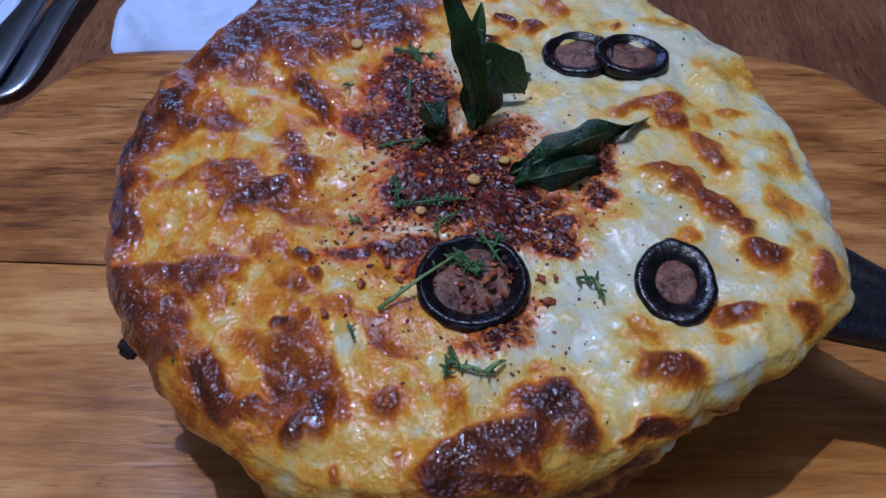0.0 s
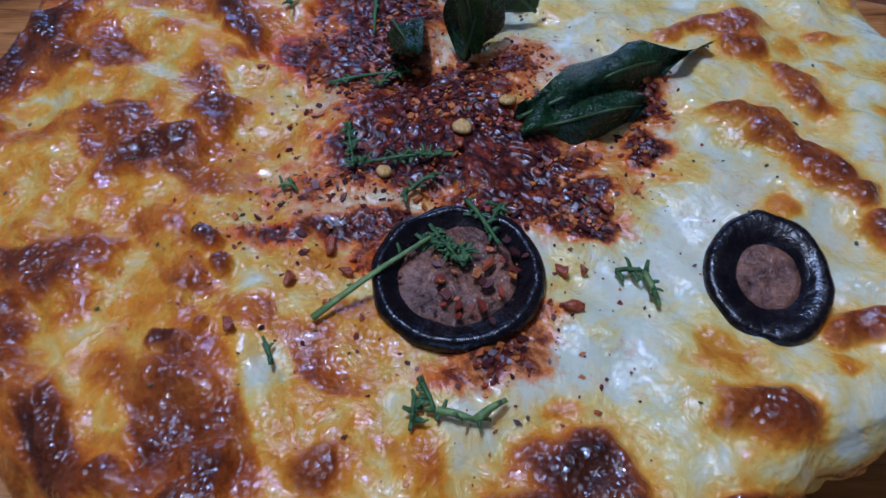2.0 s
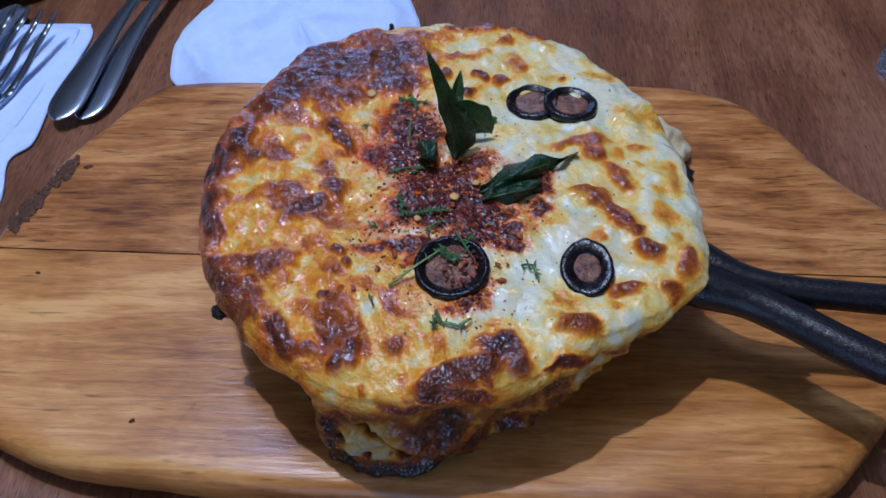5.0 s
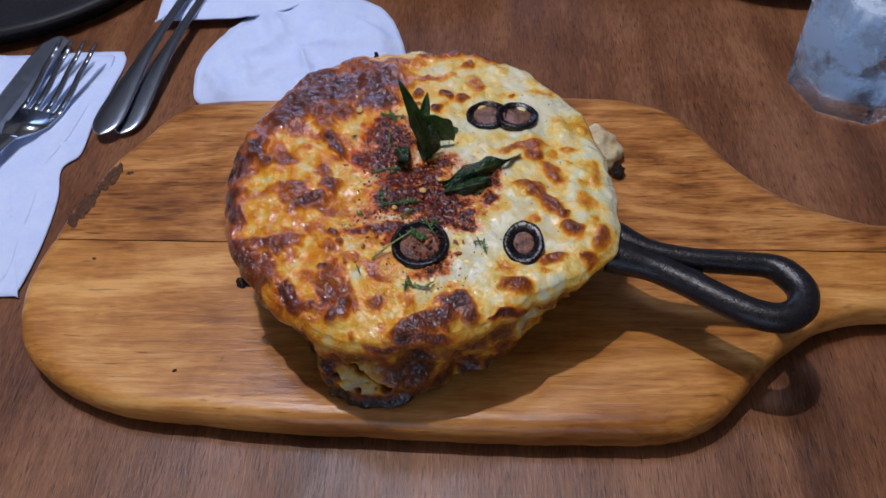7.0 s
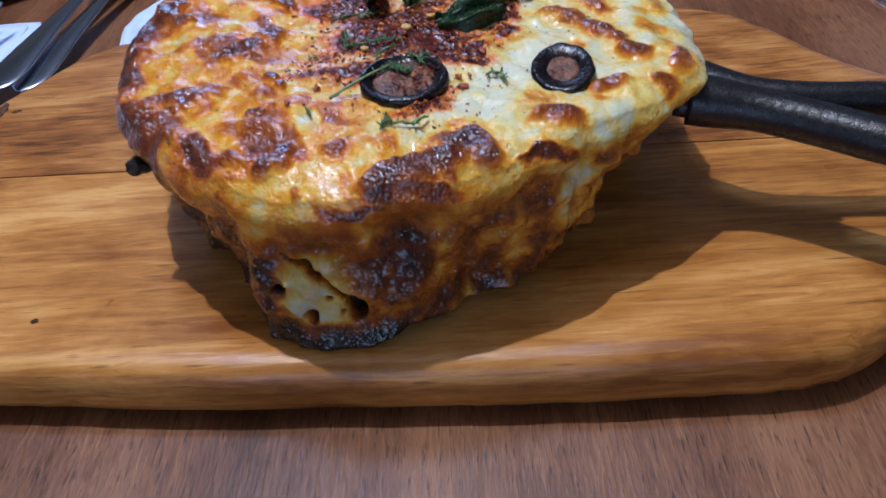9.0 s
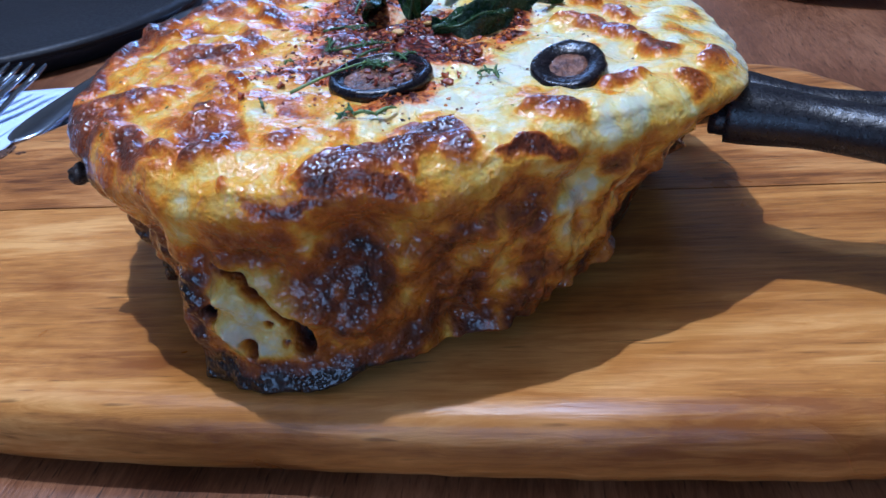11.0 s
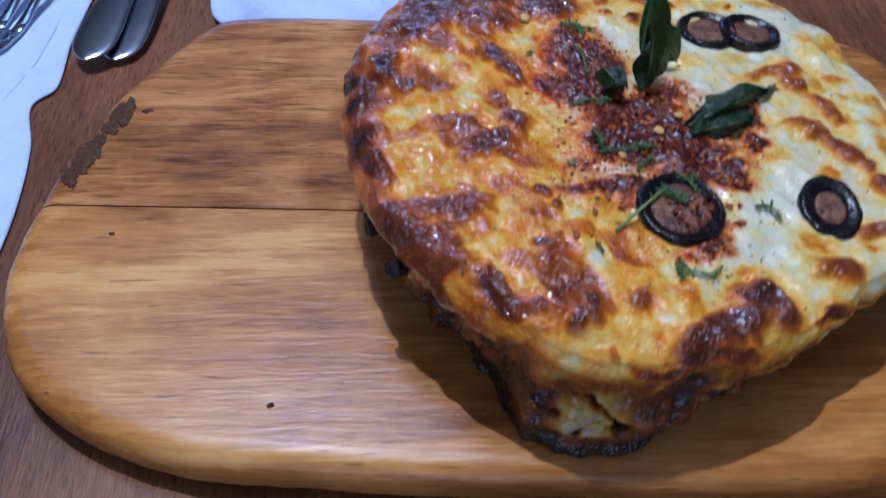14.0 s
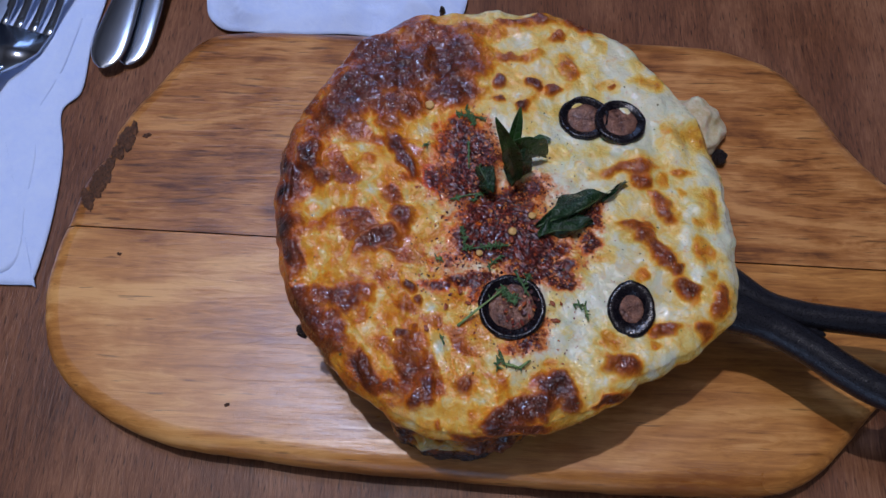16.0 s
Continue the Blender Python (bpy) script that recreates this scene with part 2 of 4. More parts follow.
CRUST = simple("toasted_crust", (0.50, 0.36, 0.15), (0.74, 0.68, 0.48), 150, (0.25, 0.5), 0.25, 0.0006, Subsurface_Weight=0.2, Subsurface_Scale=0.003)
PLASTER = simple("wall_plaster", (0.30, 0.29, 0.28), (0.36, 0.35, 0.34), 3, (0.7, 0.9), 0.2, 0.002)
FLOORING = simple("floor_tile", (0.16, 0.13, 0.11), (0.22, 0.18, 0.15), 4, (0.4, 0.6))


def glass_material(name, ior=1.47, tint=(0.93, 0.97, 1.0), rough=0.01, drops=False, clear=1.0):
    n = Nodes(name)
    normal = None
    if drops:
        v = n.coords()
        w = n.add("ShaderNodeTexVoronoi", Scale=260.0)
        n.link(v, w.inputs["Vector"])
        normal = n.bump(n.value(w.outputs["Distance"], 0.1, 0.5), 0.25, 0.0006, n.bump(n.noise(v, 60.0), 0.15, 0.002))
        c = n.nt.nodes.new("ShaderNodeTexCoord")
        x = n.nt.nodes.new("ShaderNodeSeparateXYZ")
        n.link(c.outputs["Object"], x.inputs[0])
        wet = n.value(n.math("ADD", x.outputs["Z"], n.math("MULTIPLY", n.noise(v, 70.0, 4.0), 0.02)), 0.022, 0.042)
        streak = n.math("MULTIPLY", wet, n.value(n.noise(v, 52.0, 5.0, 0.6), 0.44, 0.57, 0.05, 1.0))
        n.link(n.value(streak, 0.0, 1.0, clear, 0.95), n.bsdf.inputs["Transmission Weight"])
        mat = n.done(tint, n.value(streak, 0.0, 1.0, rough, 0.12), normal, IOR=ior)
        # pale blue condensation that also stands in for the glass's bright reflections
        mist_sheen = n.nt.nodes.new("ShaderNodeBsdfTranslucent")
        mist_sheen.inputs["Color"].default_value = (0.66, 0.84, 1.0, 1)
        both = n.nt.nodes.new("ShaderNodeMixShader")
        n.link(n.math("MULTIPLY", streak, 0.82), both.inputs[0])
        n.link(n.bsdf.outputs[0], both.inputs[1])
        film = n.nt.nodes.new("ShaderNodeBsdfDiffuse")
        film.inputs["Color"].default_value = (0.66, 0.83, 1.0, 1)
        haze_mix = n.nt.nodes.new("ShaderNodeMixShader")
        haze_mix.inputs[0].default_value = 0.45
        n.link(mist_sheen.outputs[0], haze_mix.inputs[1])
        n.link(film.outputs[0], haze_mix.inputs[2])
        n.link(haze_mix.outputs[0], both.inputs[2])
        n.link(both.outputs[0], n.nt.nodes["Material Output"].inputs["Surface"])
        return mat
    return n.done(tint, rough, normal, Transmission_Weight=clear, IOR=ior)


GLASS = glass_material("tumbler_glass", tint=(0.82, 0.91, 1.0), rough=0.03, drops=True, clear=1.0)
ICE = glass_material("ice", 1.31, (0.88, 0.95, 1.0), 0.30, clear=0.30)
WATER = glass_material("water", 1.33, (0.95, 0.98, 1.0), 0.0)

# ---- the room, closed round the table ----


def box_bm(x0, y0, z0, x1, y1, z1, bevel=0.0):
    bm = bmesh.new()
    bmesh.ops.create_cube(bm, size=1)
    for v in bm.verts:
        v.co = Vector((x0 + (v.co.x + 0.5) * (x1 - x0), y0 + (v.co.y + 0.5) * (y1 - y0), z0 + (v.co.z + 0.5) * (z1 - z0)))
    if bevel:
        bmesh.ops.bevel(bm, geom=bm.edges[:], offset=bevel, segments=3, profile=0.5, affect="EDGES")
    return bm


def wall_with_opening(name, label, a, b, z0, z1, hole, axis, at, thick=0.15):
    """A wall from a to b along axis, with an opening (u0, z0, u1, z1)."""
    bm = bmesh.new()
    u0, h0, u1, h1 = hole
    for s0, s1, t0, t1 in ((a, u0, z0, z1), (u1, b, z0, z1), (u0, u1, z0, h0), (u0, u1, h1, z1)):
        lo, hi = ((s0, at, t0), (s1, at + thick, t1)) if axis == "x" else ((at, s0, t0), (at + thick, s1, t1))
        c = bmesh.ops.create_cube(bm, size=1)["verts"]
        for v in c:
            v.co = Vector(lo[i] + (v.co[i] + 0.5) * (hi[i] - lo[i]) for i in range(3))
    return tagged(part(name, bm, PLASTER, smooth=False), label, "wall", kind="structure")


Z0, Z1 = -0.75, 1.95
tagged(part("floor", box_bm(-2.8, -2.3, Z0 - 0.1, 2.8, 3.3, Z0), FLOORING, smooth=False), "plain dark floor of the room", "floor", kind="structure")
tagged(part("ceiling", box_bm(-2.8, -2.3, Z1, 2.8, 3.3, Z1 + 0.1), PLASTER, smooth=False), "plain pale ceiling", "ceiling", kind="structure")
wall_with_opening("wall_north", "plain pale wall with a window opening", -2.65, 2.65, Z0, Z1, (-1.4, 0.05, 0.4, 1.25), "x", 3.1)
wall_with_opening("wall_south", "plain pale wall with a window opening", -2.65, 2.65, Z0, Z1, (-0.95, 0.15, 0.35, 1.35), "x", -2.3)
tagged(part("wall_east", box_bm(2.65, -2.15, Z0, 2.80, 3.1, Z1), PLASTER, smooth=False), "plain pale wall", "wall", kind="structure")
tagged(part("wall_west", box_bm(-2.8, -2.15, Z0, -2.65, 3.1, Z1), PLASTER, smooth=False), "plain pale wall", "wall", kind="structure")

# ---- the table ----
table = empty("table", "reddish-brown wooden restaurant table with visible grain", "table", (0, 0.2, 0))
part("tabletop", box_bm(-0.75, -0.45, -0.035, 0.75, 0.65, 0.0, 0.004), TABLE_WOOD, table)
for x in (-0.65, 0.65):
    for y in (-0.38, 0.58):
        part("leg", box_bm(x - 0.03, y - 0.03, Z0, x + 0.03, y + 0.03, -0.035, 0.003), TABLE_WOOD, table)

# ---- the paddle board ----
TOP = 0.022
BOARD = [(-0.2045, 0.140), (-0.2015, 0.122), (-0.194, 0.105), (-0.180, 0.0915), (-0.160, 0.080), (-0.135, 0.072), (-0.100, 0.0680), (-0.050, 0.0640),
         (0.010, 0.0610), (0.060, 0.0595), (0.100, 0.0595), (0.120, 0.0618), (0.136, 0.0695), (0.152, 0.085), (0.165, 0.099), (0.180, 0.1115),
         (0.197, 0.1205), (0.225, 0.1250), (0.290, 0.126), (0.335, 0.133), (0.345, 0.150), (0.335, 0.168), (0.290, 0.174), (0.240, 0.1785),
         (0.215, 0.186), (0.190, 0.2005), (0.170, 0.2225), (0.156, 0.247), (0.142, 0.2655), (0.123, 0.2760), (0.100, 0.2810), (0.030, 0.283),
         (-0.080, 0.2845), (-0.130, 0.2845), (-0.152, 0.2785), (-0.170, 0.254), (-0.185, 0.229), (-0.1960, 0.200), (-0.2000, 0.178), (-0.2040, 0.158)]


def board():
    line = spline(BOARD, 10)
    n = len(line)
    normals = []
    for i in range(n):
        d = line[(i + 1) % n] - line[i - 1]
        normals.append(Vector((d.y, -d.x, 0)).normalized())
    rings = []
    profile = [(0.030, TOP), (0.0085, TOP), (0.0055, TOP - 0.0004), (0.003, TOP - 0.0015), (0.001, TOP - 0.0038), (0.0, TOP - 0.008),
               (0.0004, 0.008), (0.002, 0.0042), (0.005, 0.0016), (0.009, 0.0), (0.030, 0.0)]
    for inset, z in profile:
        for p, q in zip(line, normals):
            wob = 0.0006 * float(vnoise(p.x, p.y, 0.02, 3)) + 0.0003 * float(vnoise(p.x, p.y, 0.005, 4))
            # the bark edge on the far left corner is rough
            bark = smooth(0.020, 0.0, abs(p.y - 0.212)) * smooth(-0.15, -0.17, p.x)
            wob += bark * (0.0022 * float(vnoise(p.x, p.y + z, 0.004, 5)) - 0.0015)
            flat = inset if inset < 0.02 else 0.020
            rings.append((p.x + q.x * (wob - flat), p.y + q.y * (wob - flat), z))
    me = grid_mesh("board", rings, len(profile), n)
    thing = empty("paddle_board", "golden-brown wooden paddle serving board glued from two planks", "board")
    a, b = Vector((-0.188, 0.1703, 0)), Vector((0.231, 0.1582, 0))
    across = Vector((a.y - b.y, b.x - a.x, 0)).normalized()
    for side, timber, tone in ((1, FAR_WOOD, "far plank, darker and more figured"), (-1, NEAR_WOOD, "near plank, pale straight grain")):
        bm = bmesh.new()
        bm.from_mesh(me)
        bmesh.ops.bisect_plane(bm, geom=bm.verts[:] + bm.edges[:] + bm.faces[:], plane_co=a + across * side * 0.00035, plane_no=across * -side,
                               clear_outer=True)
        bmesh.ops.holes_fill(bm, edges=[e for e in bm.edges if e.is_boundary])
        bmesh.ops.recalc_face_normals(bm, faces=bm.faces[:])
        ob = part("plank", bm, timber, thing, tone, smooth=False)
        for f in ob.data.polygons:
            f.use_smooth = abs(f.normal.z) < 0.999 and len(f.vertices) == 4
    return thing


board()

# ---- the skillet ----
CX, CY = 0.0, 0.163


def skillet():
    thing = empty("skillet", "small black cast-iron skillet with a looped handle, on the board", "skillet", (CX, CY, TOP))
    prof = [(0.0, 0.0), (0.060, 0.0), (0.066, 0.0015), (0.069, 0.005), (0.0785, 0.036), (0.080, 0.0395), (0.0785, 0.041), (0.0762, 0.040),
            (0.066, 0.008), (0.062, 0.0045), (0.0, 0.004)]
    cols, verts = 96, []
    for r, z in prof:
        for k in range(cols):
            a = 2 * math.pi * k / cols
            verts.append((max(r, 1e-4) * math.cos(a), max(r, 1e-4) * math.sin(a) , z))
    mesh_part("bowl", grid_mesh("bowl", verts, len(prof), cols), IRON, thing)
    # the loop: a tube along a closed teardrop, joined to a short neck
    c = Vector((CX, CY, TOP))
    bm = bmesh.new()

    def tube(path, radii, flat=1.0, closed=False, seg=14):
        rings = []
        n = len(path)
        for i, p in enumerate(path):
            d = (path[(i + 1) % n] - path[i - 1]) if closed else (path[min(i + 1, n - 1)] - path[max(i - 1, 0)])
            d.normalize()
            side = d.cross(Vector((0, 0, 1))).normalized()
            up = side.cross(d)
            w, h = radii[i]
            rings.append([bm.verts.new(p + side * w * math.cos(2 * math.pi * s / seg) + up * h * math.sin(2 * math.pi * s / seg)) for s in range(seg)])
        for i in range(n if closed else n - 1):
            a, b = rings[i], rings[(i + 1) % n]
            for s in range(seg):
                bm.faces.new((a[s], a[(s + 1) % seg], b[(s + 1) % seg], b[s]))
        if not closed:
            bm.faces.new(rings[0][::-1])
            bm.faces.new(rings[-1])

    near = [(0.088, 0.1265, 0.0615), (0.104, 0.1215, 0.0600), (0.120, 0.1130, 0.0590), (0.134, 0.1035, 0.0585), (0.147, 0.0962, 0.0582), (0.158, 0.0942, 0.0582), (0.1665, 0.0990, 0.0582),
            (0.1690, 0.1080, 0.0582), (0.1650, 0.1165, 0.0582), (0.158, 0.1215, 0.0582), (0.144, 0.1232, 0.0584), (0.122, 0.1255, 0.0588), (0.104, 0.1300, 0.0600), (0.088, 0.1395, 0.0615)]
    path = [p - c for p in spline(near, 8, closed=False)]
    n = len(path)
    radii = []
    for i, p in enumerate(path):
        t = i / (n - 1)
        far = float(smooth(0.62, 0.72, t))
        neck = float(smooth(0.110, 0.090, p.x + c.x))
        radii.append((0.0067 - 0.0014 * far + 0.0020 * neck, 0.0062 - 0.0006 * far + 0.0012 * neck))
    tube(path, radii)
    # the web that fills the fork of the neck, with a hollow upper face
    web = spline([(0.086, 0.1325, 0.0600), (0.104, 0.1262, 0.0585), (0.116, 0.1215, 0.0575), (0.129, 0.1180, 0.0570)], 6, closed=False)
    tube([p - c for p in web], [(0.0105 - 0.0100 * (i / (len(web) - 1)) ** 2.0, 0.0052 - 0.0040 * (i / (len(web) - 1)) ** 2.0) for i in range(len(web))])
    part("handle", bm, IRON, thing)
    return thing


skillet()

# ---- the baked cheese pie ----
RIM = [92.8, 93.0, 93.0, 95.0, 97.5, 98.5, 97.0, 98.5, 101.5, 97.5, 95.5, 94.0, 91.5, 90.4, 91.0, 91.4, 92.8, 95.6, 92.8, 91.0, 89.2, 91.5, 99.8, 97.6]
# browned spots: x, y, half sizes in mm, turn, depth of the browning
BACK_LEFT = [
    (-64, 205, 17.7, 10.1, 44, 0.93), (-44, 223, 21.8, 13.9, 14, 0.98), (-23, 229, 16.8, 14.0, 0, 0.95), (-20, 213, 12.0, 8.1, 2, 0.98),
    (-55, 235, 12.2, 8.0, 26, 0.95), (-31, 242, 16.8, 6.6, 2, 0.8), (-16, 244, 10.0, 5.8, 2, 0.72), (-75, 196, 10.4, 4.2, 37, 0.7),
    (-43, 205, 13.8, 6.8, 2, 0.88), (-58, 214, 14.5, 11.1, 35, 1), (-4, 231, 4.8, 3.9, 2, 0.6), (-45, 197, 6.7, 3.8, 2, 0.75),
]
LEFT = [
    (-77, 182, 4.8, 8.4, 2, 1), (-72, 173, 5.6, 3.1, -36, 0.95), (-39, 182, 12.9, 3.5, -61, 0.95), (-41, 189, 5.1, 4.7, 2, 0.8),
    (-53, 179, 3.2, 3.0, 2, 0.5), (-67, 181, 4.8, 4.7, 3, 0.38), (-38, 154, 5.3, 6.3, 3, 0.88), (-47, 144, 8.1, 4.5, 20, 0.93),
    (-60, 154, 12.0, 3.2, 9, 0.6), (-71, 149, 8.4, 4.3, 0, 0.55), (-80, 152, 4.8, 9.0, 3, 0.6), (-81, 132, 4.0, 13.9, 0, 0.74),
    (-75, 116, 4.6, 10.5, 18, 0.80), (-69, 108, 5.9, 5.7, 3, 0.85), (-86, 168, 2.3, 12.6, 0, 0.6),
]
FRONT_LEFT = [
    (-59, 121, 9.5, 5.9, 19, 0.85), (-61, 111, 5.9, 5.9, 3, 0.8), (-67, 121, 6.2, 5.5, 0, 0.8), (-51, 124, 5.5, 4.0, 0, 0.72),
    (-57, 133, 12.1, 5.8, 3, 0.4), (-39, 133, 6.2, 5.1, 3, 0.4), (-33, 125, 3.9, 2.3, -29, 1), (-28, 119, 2.6, 1.7, -39, 0.85),
    (-34, 107, 3.6, 2.2, 13, 0.92), (-37, 102, 3.8, 2.9, 0, 0.6), (-35, 117, 3.4, 5.7, 3, 0.5), (-28, 110, 1.2, 1.8, 3, 0.65),
    (-51, 116, 5.9, 5.7, 0, 0.5), (-47, 96, 7.2, 3.1, -72, 0.95), (-53, 100, 3.8, 5.9, 3, 0.6),
]
FRONT = [
    (-57, 104, 5.3, 4.0, 3, 0.72), (-38, 87, 4.4, 2.6, 0, 0.78), (-58, 95, 3.8, 3.8, 0, 0.5), (-40, 81, 3.6, 2.2, 0, 0.62),
    (-29, 85, 3.4, 4.6, 3, 0.93), (-25, 88, 4.2, 5.3, 32, 0.92), (-21, 75, 1.6, 2.4, 0, 0.65), (-36, 93, 2.9, 2.4, 0, 0.5),
    (-11, 90, 6.8, 6.9, 3, 0.52), (-12, 89, 4.2, 3.6, 3, 0.78), (2, 91, 3.6, 4.2, 3, 0.5), (11, 80, 11.8, 4.9, 18, 1), (2, 76, 6.6, 4.0, 0, 0.95),
    (22, 88, 7.3, 5.5, -23, 1), (27, 83, 4.7, 3.9, -19, 0.95),
]
FRONT_RIGHT = [
    (-5, 71, 9.6, 1.8, 0, 0.92), (11, 73, 9.6, 2.6, 3, 0.85), (46, 98, 5.8, 4.7, 17, 0.8), (42, 107, 4.2, 2.9, 3, 0.42), (42, 84, 6.7, 2.2, 24, 1),
    (49, 87, 3.0, 1.6, 20, 0.92), (20, 98, 2.6, 1.7, 0, 0.42), (63, 112, 5.1, 2.8, 13, 0.75), (60, 106, 2.2, 1.9, 3, 0.5),
    (71, 128, 4.0, 4.6, 3, 0.82), (83, 124, 4.0, 6.2, 3, 0.8), (78, 113, 4.2, 4.0, 3, 0.75), (54, 133, 2.7, 2.1, 0, 0.52),
    (38, 138, 2.3, 2.5, 0, 0.35), (-18, 95, 2.8, 2.1, 3, 0.35),
]
RIGHT = [
    (52, 178, 9.3, 3.0, 6, 0.75), (57, 173, 4.5, 3.7, -43, 0.75), (64, 162, 7.4, 3.4, -50, 0.75), (73, 178, 3.7, 2.9, 3, 0.6),
    (54, 153, 6.5, 2.9, -8, 0.75), (58, 147, 6.0, 3.2, -49, 0.82), (63, 142, 6.5, 3.9, -39, 0.82), (68, 137, 3.5, 2.6, -31, 0.78),
    (78, 156, 4.0, 3.1, 3, 0.45), (79, 144, 3.5, 4.6, 0, 0.5), (69, 197, 2.1, 2.3, 2, 0.36), (73, 168, 2.6, 2.5, 3, 0.4),
    (66, 173, 3.1, 3.5, 3, 0.45), (82, 135, 2.5, 3.1, 0, 0.4),
]
BACK_RIGHT = [
    (29, 225, 4.1, 6.7, 0, 0.6), (14, 216, 3.6, 3.1, 2, 0.92), (21, 213, 3.4, 1.9, 22, 0.85), (-1, 217, 2.3, 2.8, 2, 0.85),
    (10, 207, 3.7, 2.4, 2, 0.95), (-1, 209, 1.4, 1.4, 2, 0.85), (4, 230, 9.1, 2.6, 2, 0.7), (17, 231, 4.1, 3.2, 2, 0.5),
    (24, 242, 3.5, 2.6, -21, 0.7), (5, 247, 7.5, 2.1, 0, 0.82), (15, 250, 7.2, 2.0, 0, 0.82), (32, 248, 6.1, 2.1, -22, 0.92),
    (-2, 242, 4.8, 5.8, 2, 0.5), (47, 217, 2.1, 1.4, 0, 0.75), (44, 219, 5.3, 3.2, 2, 0.32), (-8, 215, 3.2, 2.2, 0, 0.5),
]
AMBER = [
    (-60, 166, 11.0, 4.0, 14, 0.28), (-41, 132, 5.7, 8.3, 3, 0.32), (-42, 115, 6.2, 8.0, 3, 0.34), (-72, 161, 6.2, 4.0, 0, 0.28),
    (-24, 188, 3.7, 6.8, 0, 0.33), (-33, 163, 3.5, 8.5, 3, 0.33), (-22, 81, 10.5, 5.2, 0, 0.27), (-32, 96, 5.9, 5.0, 3, 0.32),
    (-46, 85, 5.2, 3.4, 3, 0.3), (-10, 193, 4.6, 13.5, 2, 0.3), (-58, 174, 3.2, 6.5, 0, 0.3), (-48, 137, 4.0, 3.2, 3, 0.36),
    (-12, 97, 5.6, 2.5, 0, 0.32), (3, 221, 12.0, 8.4, 0, 0.3), (45, 105, 5.0, 6.3, 0, 0.26),
]
SPICE = [
    (-10, 182, 7.4, 9.9, 2, 1), (-12, 170, 8.4, 5.5, 3, 1), (-24, 172, 4.1, 5.0, 0, 0.75), (1, 158, 11.5, 6.7, 3, 1), (8, 147, 13.2, 7.2, 3, 1),
    (-6, 146, 7.9, 6.2, 0, 1), (17, 142, 8.4, 5.1, 3, 0.9), (25, 135, 5.0, 2.3, 3, 0.9), (37, 157, 2.6, 4.8, 0, 0.9), (36, 145, 2.3, 2.6, 0, 0.9),
    (23, 130, 5.0, 1.8, 3, 0.95),
]
SPICE_EDGE = [
    (-11, 129, 10.9, 2.1, 8, 0.8), (-21, 128, 4.6, 1.1, 3, 0.75), (10, 105, 4.8, 2.1, 3, 0.8), (15, 111, 2.6, 2.9, 3, 0.7),
    (-9, 125, 2.9, 2.4, 3, 0.65), (-16, 191, 6.0, 5.7, 2, 0.85), (-22, 185, 4.0, 7.3, 3, 0.7), (12, 167, 6.4, 4.5, 2, 0.85),
    (14, 134, 7.6, 3.7, 0, 0.85), (-18, 139, 5.0, 3.8, 3, 0.6),
]

HEAPS = [(x, y, 1.22 * rx + 0.8, 1.22 * ry + 0.8, turn, depth) for x, y, rx, ry, turn, depth in SPICE + SPICE_EDGE]


def rim_radius(a):
    k = np.asarray(a) % (2 * np.pi) / (2 * np.pi) * len(RIM)
    i = np.floor(k).astype(int)
    f = k - i
    r = np.array(RIM) / 1000
    p = [r[(i + s) % len(RIM)] for s in (-1, 0, 1, 2)]
    c = 0.5 * (2 * p[1] + (p[2] - p[0]) * f + (2 * p[0] - 5 * p[1] + 4 * p[2] - p[3]) * f ** 2 + (3 * p[1] - p[0] - 3 * p[2] + p[3]) * f ** 3)
    return c + 0.0014 * vnoise(k, k * 0, 0.45, 2) + 0.0009 * vnoise(k, k * 0, 0.17, 5)


def spots(x, y, zone, soft=0.60):
    """How strongly the spots of a zone cover the places (x, y)."""
    wx, wy = x + 0.0022 * vnoise(x, y, 0.008, 1) + 0.001 * vnoise(x, y, 0.003, 6), y + 0.0022 * vnoise(x, y, 0.008, 7) + 0.001 * vnoise(x, y, 0.003, 8)
    best = np.zeros_like(x)
    for sx, sy, rx, ry, turn, depth in zone:
        dx, dy = wx - sx / 1000, wy - sy / 1000
        c, s = math.cos(radians(turn)), math.sin(radians(turn))
        d = np.sqrt(((dx * c + dy * s) / rx) ** 2 + ((dy * c - dx * s) / ry) ** 2) * 1000 / 1.15
        best = np.maximum(best, depth * smooth(1 + soft, 1 - soft, d))
    return best


def browning(x, y):
    b = np.zeros_like(x)
    for zone in (BACK_LEFT, LEFT, FRONT_LEFT, FRONT, FRONT_RIGHT, BACK_RIGHT, RIGHT):
        b = np.maximum(b, spots(x, y, zone))
        wide = [(sx, sy, rx * 1.35 + 1.8, ry * 1.35 + 1.8, turn, depth) for sx, sy, rx, ry, turn, depth in zone]
        b = np.maximum(b, 0.40 * spots(x, y, wide, 0.8))
    return np.maximum(b, spots(x, y, AMBER, 0.7))


